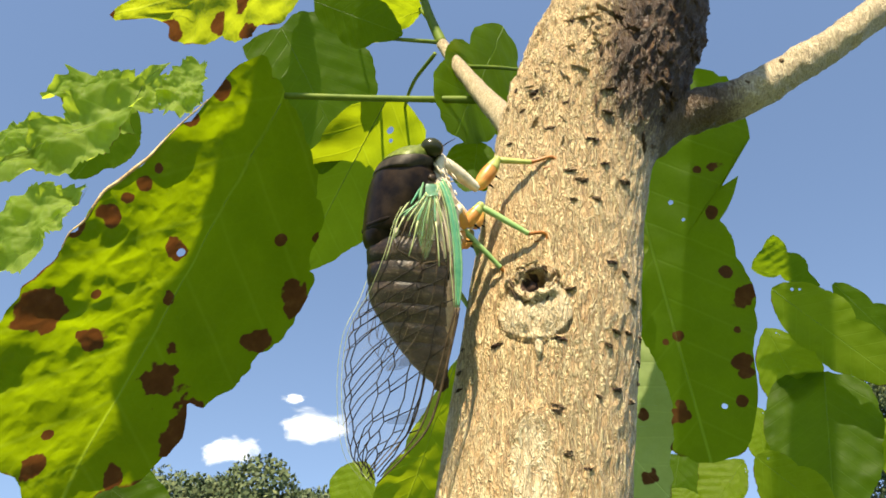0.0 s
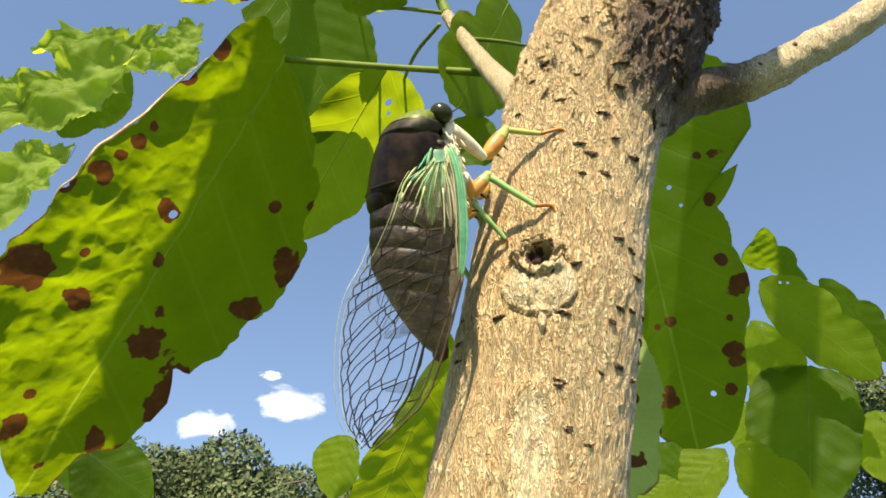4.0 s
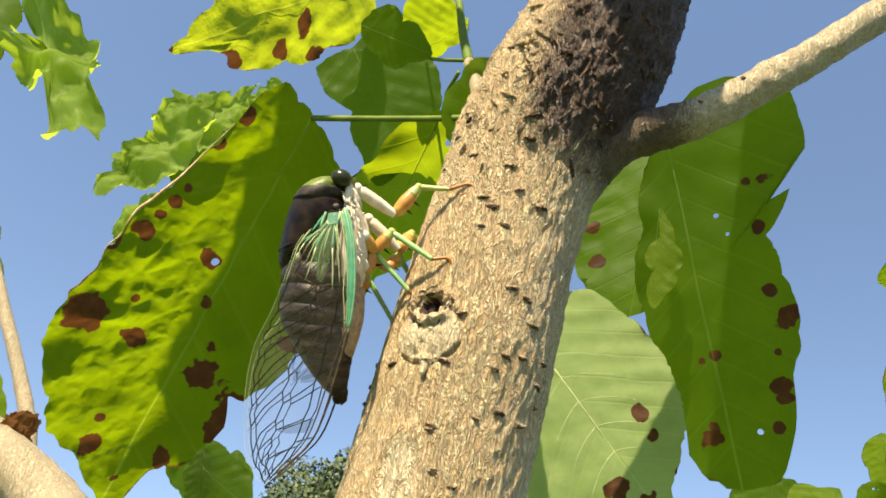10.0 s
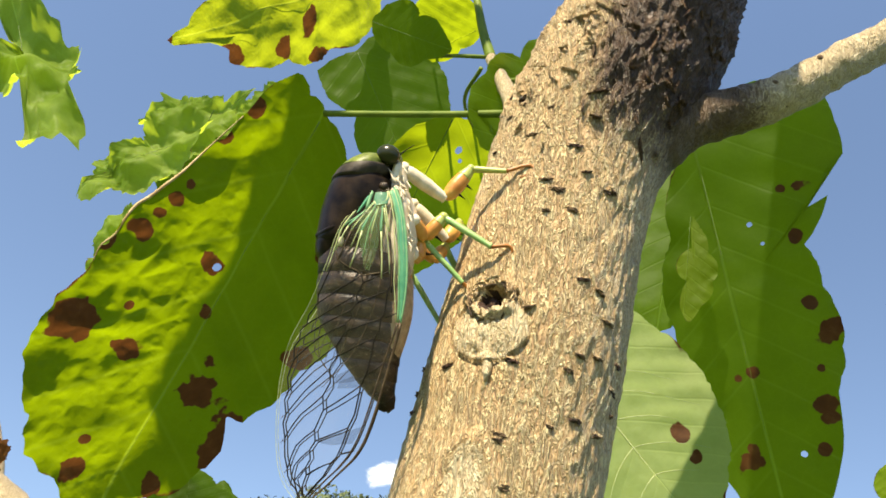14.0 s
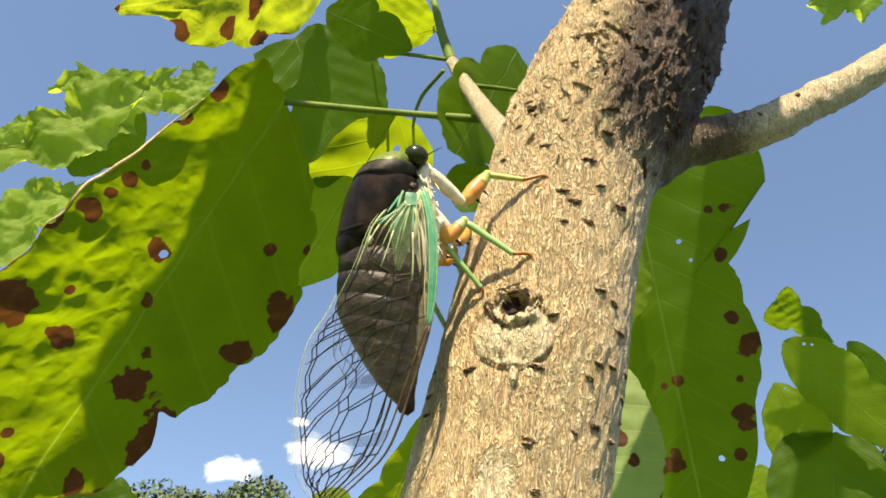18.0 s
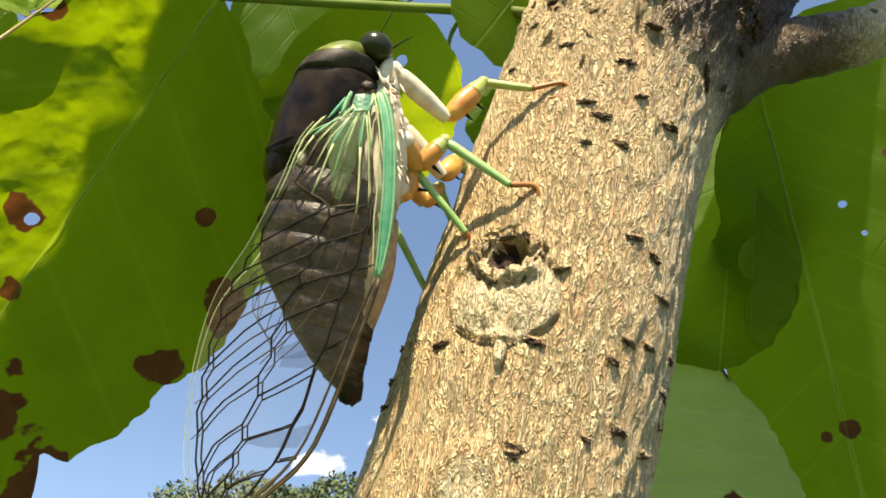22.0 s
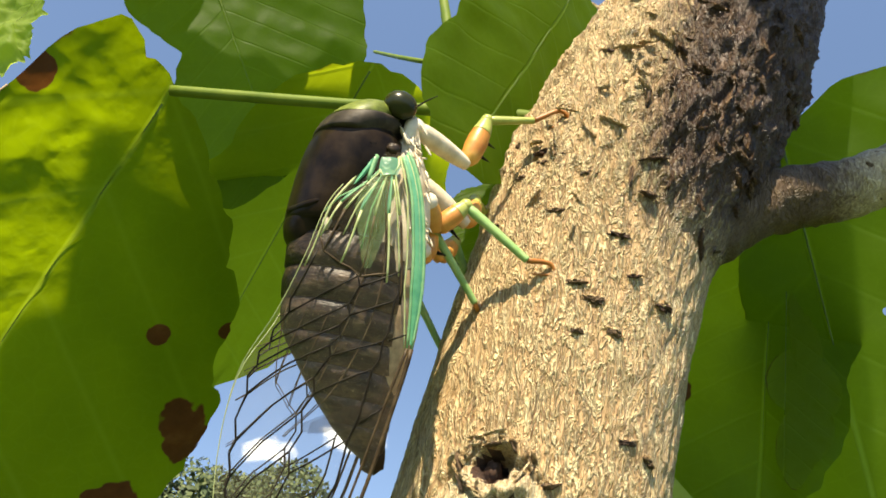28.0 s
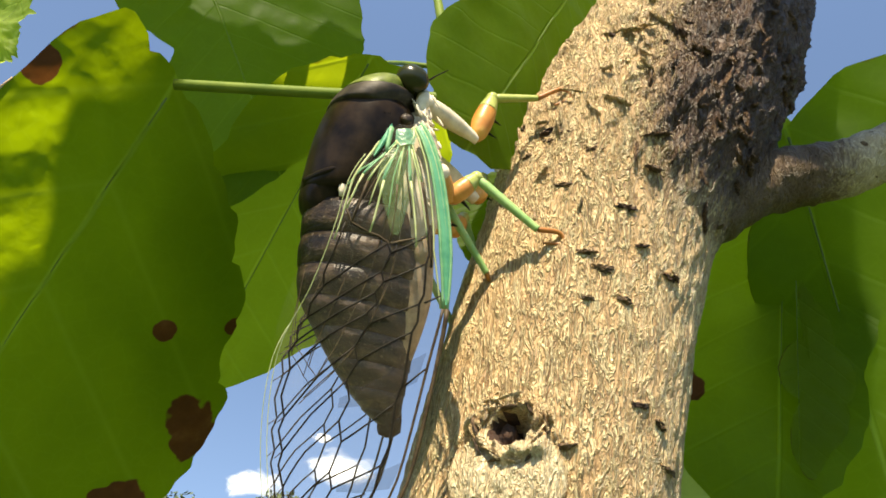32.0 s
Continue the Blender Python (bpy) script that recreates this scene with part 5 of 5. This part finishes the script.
    vein([(1.0, 1.0), (0.85, 1.0), (0.6, 1.0), (0.3, 1.0), (0.06, 1.0)], VEIN_PALE, 0.035, 0.06, "margin")
    # green root cells
    strip("root_cell", [(0.0, 0.98), (0.08, 0.90), (0.17, 0.86)], [(0.0, 0.74), (0.08, 0.74), (0.17, 0.84)], TURQ, 0.3)
    strip("root_cell", [(0.04, 0.24), (0.09, 0.24), (0.13, 0.30)], [(0.03, 0.66), (0.09, 0.62), (0.13, 0.56)], ROOT_FILM, 0.25)
    strip("root_cell", [(0.13, 0.30), (0.24, 0.32), (0.38, 0.46)], [(0.14, 0.72), (0.25, 0.72), (0.38, 0.52)], OLIVE_FILM, 0.1)
    vein([(0.02, 0.96), (0.1, 0.90), (0.25, 0.955), (0.4, 0.965)], VEIN_PALE, 0.22, 0.08)
    vein([(0.02, 0.80), (0.08, 0.74), (0.15, 0.70)], VEIN_GREEN, 0.4, 0.22)
    vein([(0.03, 0.26), (0.08, 0.28), (0.125, 0.36), (0.13, 0.52), (0.10, 0.60)], VEIN_PALE, 0.20, 0.16)
    vein([(0.125, 0.36), (0.105, 0.42), (0.09, 0.56)], VEIN_PALE, 0.14, 0.12)
    # the fan: green and pale near the root, brown further out
    fan = [((0.13, 0.33), (0.26, 0.24), (0.44, 0.16)), ((0.135, 0.38), (0.26, 0.36), (0.40, 0.30)), ((0.135, 0.46), (0.27, 0.50), (0.40, 0.52)),
           ((0.14, 0.55), (0.26, 0.64), (0.38, 0.70)), ((0.15, 0.66), (0.26, 0.80), (0.36, 0.87)), ((0.15, 0.70), (0.24, 0.87), (0.33, 0.94))]
    for i, (a, b, c) in enumerate(fan):
        vein([(0.105, 0.40 + 0.04 * i), a, b], (VEIN_PALE, VEIN_GREEN)[i % 2], 0.09, 0.13)
        strip("root_cell", [a, ((a[0] + b[0]) / 2, (a[1] + b[1]) / 2), b], [(a[0], a[1] + 0.02), ((a[0] + b[0]) / 2, (a[1] + b[1]) / 2 + 0.05), (b[0], b[1] + 0.02)], (OLIVE_FILM, ROOT_FILM)[i % 2], 0.08)
        vein([b, c], (VEIN_BROWN, VEIN_PALE)[i % 2], 0.15, 0.11)
        vein([(a[0] + 0.02, a[1] + 0.02), (b[0] - 0.02, b[1] + 0.045), (c[0] - 0.06, c[1] + 0.05)], (VEIN_PALE, VEIN_BROWN, VEIN_GREEN)[i % 3], 0.12, 0.07)
    vein([(0.38, 0.30), (0.39, 0.42), (0.40, 0.52), (0.385, 0.62), (0.38, 0.70)], VEIN_BROWN, 0.10, 0.10)
    vein([(0.38, 0.70), (0.36, 0.87), (0.33, 0.94)], VEIN_BROWN, 0.10, 0.10)
    # two rows of slanting cells, closed by a scalloped vein inside the clear border
    def rim_v(s):
        return float(np.interp(s, [0.4, 0.6, 0.8, 0.92, 0.98], [0.92, 0.905, 0.88, 0.80, 0.60]))
    inner, outer = [(0.44, 0.16)], [(0.36, 0.92)]
    mid = [(0.40, 0.52)]
    for i in range(11):
        a = 0.405 + 0.051 * i + 0.006 * ((i * 5) % 3 - 1)
        b = min(0.975, a + 0.10)
        mid += [(a, 0.535), (a + 0.022, 0.495)]
        outer += [(b - 0.026, rim_v(b) + 0.035), (b, rim_v(b))]
        vein([(a, 0.535), (a + 0.045, 0.72), (b, rim_v(b))], VEIN_DARK, 0.10, 0.10)
        if i < 10 and i % 3 != 2:
            c = a - 0.05
            inner += [(c, 0.185), (c + 0.022, 0.205)]
            vein([(c + 0.022, 0.205), (c + 0.045, 0.34), (a + 0.022, 0.495)], VEIN_DARK, 0.10, 0.11)
        vein([(b, rim_v(b)), (min(0.99, b + 0.012), min(1.0, rim_v(b) + 0.06))], VEIN_BROWN, 0.06, 0.04)
    vein(mid + [(0.95, 0.5)], VEIN_DARK, 0.10, 0.11)
    vein(inner + [(0.88, 0.2), (0.97, 0.35)], VEIN_DARK, 0.13, 0.11)
    vein(outer + [(0.985, 0.45)], VEIN_DARK, 0.10, 0.11)
    for c in (0.50, 0.64, 0.78):
        vein([(c, 0.06), (c + 0.02, 0.17)], VEIN_DARK, 0.10, 0.11)
    # smoky marks along two cross veins
    for c in (0.62, 0.73)[:1 if side > 0 else 2]:
        strip("smoky_mark", [(c, 0.08), (c + 0.03, 0.30), (c + 0.05, 0.46)], [(c + 0.035, 0.10), (c + 0.055, 0.30), (c + 0.062, 0.46)], SMOKE, 0.05)
    return ob


FORE_C = [(2.8, 6.2, 10.2), (3.9, 6.9, 7.6), (5.0, 7.4, 3.0), (5.8, 7.5, -4.0), (5.6, 7.3, -10.0), (4.6, 7.0, -16.3), (1.7, 6.0, -28.8), (-2.1, 5.0, -34.2), (-6.4, 4.0, -38.6)]
FORE_T = [(-1.4, 6.5, 9.4), (-3.2, 6.7, 6.2), (-5.2, 7.0, 2.6), (-6.6, 6.5, -3.0), (-8.6, 4.9, -9.0), (-11.5, 2.5, -15.6), (-12.1, 2.0, -24.5), (-10.7, 2.5, -33.9), (-7.2, 3.9, -38.6)]
HIND_C = [(0.8, 5.6, 8.0), (2.4, 6.6, 0.0), (2.6, 6.8, -8.0), (0.5, 6.0, -16.0), (-3.5, 4.6, -22.0)]
HIND_T = [(0.2, 5.4, 7.6), (-4.0, 5.0, 0.0), (-7.0, 3.0, -9.0), (-7.5, 2.6, -17.0), (-3.8, 4.5, -21.8)]
fore_r = wing("forewing", -1, FORE_C, FORE_T, 1.0, "clear forewing with green root veins")
fore_l = wing("forewing", 1, FORE_C, FORE_T, 1.0, "clear forewing with green root veins")
hind_r = wing("hindwing", -1, HIND_C, HIND_T, 0.7, "small clear hindwing")
hind_l = wing("hindwing", 1, HIND_C, HIND_T, 0.7, "small clear hindwing")

# -- legs: joints given where they stand while the cicada rests --
INV = HOME.inverted()


def leg(name, pts, mats, radii, label, spines=0):
    """pts: hip, knee of the thick thigh, shin top, shin end, foot, claw."""
    P = [INV @ Vector(p) for p in pts]
    hip = P[0].copy()
    Q = [p - hip for p in P]
    ob = part(name, blob((0, 0, 0), (1.1 * MM, 1.1 * MM, 1.1 * MM), None, 10), WAX, cicada, label)
    ob.location = hip
    names = ("coxa", "femur", "tibia", "tarsus")
    segs = [(0, 1), (1, 2), (2, 3)]
    for (a, b), nm, mat, (r0, r1, r2) in zip(segs, names, mats, radii):
        mid = Q[a].lerp(Q[b], 0.45)
        steps = [0, 0.06, 0.14, 0.25, 0.4, 0.55, 0.7, 0.83, 0.93, 1]
        swell = [(r0 + (r2 - r0) * f + (r1 - (r0 + r2) / 2) * math.sin(math.pi * f ** 0.9)) * (0.55 if f == 0 else 0.85 if f == 0.06 else 1) * MM for f in steps]
        part(nm, tube([Q[a].lerp(Q[b], f) for f in steps], swell, 16, 36), mat, ob)
        if nm == "femur":
            part("knee", blob(Q[b], (r2 * 1.15 * MM,) * 3, None, 14), LIME, ob, "yellow-green knee")
            part("thigh_tip", tube([Q[a].lerp(Q[b], f) for f in steps[6:]], [1.03 * q for q in swell[6:]], 16, 14), LIME, ob)
    part("tarsus", tube(Q[3:], list(np.linspace(0.36, 0.14, len(Q) - 3) * MM), 8, 8 * (len(Q) - 4)), RUST, ob, "rusty hooked foot")
    for i in range(spines):
        d = -(Q[2] - Q[1]).normalized().cross(Vector((0, 1, 0)))
        c = Q[1].lerp(Q[2], 0.30 + 0.3 * i) + d * 1.0 * MM
        part("spine", tube([c, c + d * 1.6 * MM], [0.28 * MM, 0.04 * MM], 6, 3), VEIN_DARK, ob)
    return ob


front_leg_r = leg("front_leg", [(-0.0003, 0.0945, 1.5643), (0.0049, 0.0985, 1.5621), (0.0079, 0.0985, 1.5670), (0.0128, 0.0985, 1.5666), (0.0157, 0.0984, 1.5675), (0.0165, 0.0986, 1.5665), (0.0146, 0.0988, 1.5658)], (WAX, AMBER, LIME), ((0.95, 1.2, 0.75), (0.85, 1.42, 0.72), (0.6, 0.52, 0.42)), "jointed front leg in green and amber", 2)
front_leg_l = leg("front_leg", [(.000,.1005,1.5625),(.0045,.104,1.559),(.0055,.106,1.563),(.0075,.1095,1.562),(.008,.112,1.562),(.0085,.114,1.5615)], (WAX, AMBER, LIME), ((0.95, 1.2, 0.75), (0.85, 1.42, 0.72), (0.6, 0.52, 0.42)), "jointed front leg in green and amber", 2)
middle_leg_r = leg("middle_leg", [(0.0019, 0.0955, 1.5568), (0.0030, 0.0980, 1.5556), (0.0052, 0.0975, 1.5586), (0.0118, 0.0982, 1.5546), (0.0139, 0.0986, 1.5550), (0.0143, 0.0990, 1.5542), (0.0126, 0.0992, 1.5539)], (AMBER, AMBER, SHIN), ((0.9, 1.1, 0.8), (0.85, 1.2, 0.72), (0.62, 0.55, 0.45)), "jointed middle leg in green and amber", 1)
middle_leg_l = leg("middle_leg", [(.0005,.102,1.5575),(.003,.1045,1.556),(.004,.106,1.559),(.0058,.110,1.5565),(.006,.113,1.556),(.0062,.115,1.555)], (AMBER, AMBER, SHIN), ((0.9, 1.1, 0.8), (0.85, 1.2, 0.72), (0.62, 0.55, 0.45)), "jointed middle leg in green and amber", 1)
hind_leg_r = leg("hind_leg", [(0.0017, 0.0980, 1.5531), (0.0024, 0.0990, 1.5528), (0.0022, 0.0985, 1.5562), (0.0080, 0.1012, 1.5509), (0.0086, 0.1020, 1.5506), (0.0095, 0.1022, 1.5504), (0.0089, 0.1024, 1.5498)], (AMBER, AMBER, SHIN), ((0.8, 0.9, 0.7), (0.75, 1.15, 0.65), (0.55, 0.48, 0.4)), "jointed hind leg in green and amber", 1)
hind_leg_l = leg("hind_leg", [(-.002,.104,1.553),(-.0015,.106,1.5525),(-.0008,.107,1.5555),(.0045,.111,1.548),(.0048,.113,1.547),(.005,.115,1.5465)], (AMBER, AMBER, SHIN), ((0.8, 0.9, 0.7), (0.75, 1.15, 0.65), (0.55, 0.48, 0.4)), "jointed hind leg in green and amber", 1)



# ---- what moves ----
# leaves move towards the camera in the second half to imitate a zoom, fitted to its view: an eye for which they stay
# put, and how much nearer they come
ZOOM_FIT = [
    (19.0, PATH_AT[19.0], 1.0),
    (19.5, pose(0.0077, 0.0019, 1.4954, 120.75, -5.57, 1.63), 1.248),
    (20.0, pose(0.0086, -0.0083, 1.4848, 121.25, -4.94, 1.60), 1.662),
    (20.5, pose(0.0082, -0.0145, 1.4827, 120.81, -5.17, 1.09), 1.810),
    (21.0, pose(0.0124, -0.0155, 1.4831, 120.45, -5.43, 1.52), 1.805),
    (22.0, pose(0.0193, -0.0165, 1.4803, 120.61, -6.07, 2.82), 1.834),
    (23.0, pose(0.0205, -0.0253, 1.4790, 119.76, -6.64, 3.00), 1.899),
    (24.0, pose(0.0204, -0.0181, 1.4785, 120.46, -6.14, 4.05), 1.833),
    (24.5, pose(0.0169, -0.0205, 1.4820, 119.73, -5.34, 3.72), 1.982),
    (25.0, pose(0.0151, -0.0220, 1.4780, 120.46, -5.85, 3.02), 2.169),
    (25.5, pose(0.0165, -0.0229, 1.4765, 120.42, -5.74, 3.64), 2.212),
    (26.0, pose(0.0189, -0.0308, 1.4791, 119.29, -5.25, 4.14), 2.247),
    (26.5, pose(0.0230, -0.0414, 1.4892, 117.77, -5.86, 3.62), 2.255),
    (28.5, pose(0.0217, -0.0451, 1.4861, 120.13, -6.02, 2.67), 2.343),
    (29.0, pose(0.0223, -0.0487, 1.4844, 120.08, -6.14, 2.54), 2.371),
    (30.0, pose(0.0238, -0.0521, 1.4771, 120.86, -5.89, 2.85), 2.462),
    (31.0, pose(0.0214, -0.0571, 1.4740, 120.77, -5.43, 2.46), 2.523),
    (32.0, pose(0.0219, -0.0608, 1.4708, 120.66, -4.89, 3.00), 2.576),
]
CLIMB = [(0.0, 0, 0, 0), (24.5, 0, 0, 0), (25.0, 0.0003, -0.0001, 0.0012), (25.4, 0.0010, -0.0004, 0.0050), (26.0, 0.0018, -0.0008, 0.0097), (26.6, 0.0021, -0.0011, 0.0120), (28.5, 0.0022, -0.0013, 0.0127), (32.0, 0.0022, -0.0013, 0.0129)]


def follow_zoom(ob, like=None):
    """Shift a leaf towards the camera so that it looks zoomed, each by its own distance or along with another one."""
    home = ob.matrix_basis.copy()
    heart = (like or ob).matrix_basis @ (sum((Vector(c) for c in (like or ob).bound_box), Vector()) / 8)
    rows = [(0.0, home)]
    for t, zoom_eye, near in ZOOM_FIT:
        away = -(zoom_eye.inverted() @ heart).z
        rows.append((t, PATH_AT[t] @ Matrix.Translation((0, 0, away * (1 - 1 / near))) @ zoom_eye.inverted() @ home))
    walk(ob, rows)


def flap(wing_ob, rows):
    """rows: seconds and turns in degrees about the wing's root."""
    at = wing_ob.location.copy()
    walk(wing_ob, [(t, pose(*at, rx, ry, rz)) for t, rx, ry, rz in rows])


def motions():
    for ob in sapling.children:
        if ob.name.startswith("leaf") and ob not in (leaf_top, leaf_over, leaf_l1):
            follow_zoom(ob)
    follow_zoom(leaf_over, leaf_l1)
    follow_zoom(leaf_l1)
    walk(cicada, [(t, Matrix.Translation((x, y, z)) @ HOME) for t, x, y, z in CLIMB])
    rest = (0, 0, 0)
    wide = (-2, -9.5, 0)
    shut = (0, -3.2, 0)
    rows = [(0.0, *shut), (8.0, *shut), (8.2, -3, -7, 0), (8.4, *shut), (8.6, -4, -8, 0), (8.8, *shut), (9.0, 0, -5, 0), (9.4, 0, -3.6, 0), (13.5, 0, -3.6, 0), (15.5, *shut), (24.5, *shut), (26.0, -1, -3.5, 0), (28.5, -1, -4.5, 0), (29.8, -1, -5, 0), (30.2, -1, -5.5, 0),
            (30.4, -4, -8, 0), (30.6, 0, -4, 0), (30.8, -4, -10, 0), (31.0, *wide), (32.0, *wide)]
    flap(fore_r, rows)
    # the front legs reach up and round the trunk, the middle ones step down
    flap(front_leg_r, [(0.0, *rest), (24.6, *rest), (26.0, 0, 5, 6), (26.6, 0, -4, 8), (27.4, 0, -12, 10), (28.5, 0, -16, 14), (32.0, 0, -16, 14)])
    flap(front_leg_l, [(0.0, *rest), (26.4, *rest), (28.2, 0, -10, 0), (32.0, 0, -10, 0)])
    flap(middle_leg_r, [(0.0, *rest), (24.8, *rest), (26.0, 0, -6, 0), (26.8, 0, -2, 0), (28.0, 0, 6, 3), (32.0, 0, 6, 3)])
    flap(hind_leg_r, [(0.0, *rest), (24.8, *rest), (26.0, 0, 12, 6), (28.5, 0, 5, 14), (32.0, 0, 5, 14)])
    flap(fore_l, [(t, -a, 0.9 * b, -c) for t, a, b, c in rows])


motions()
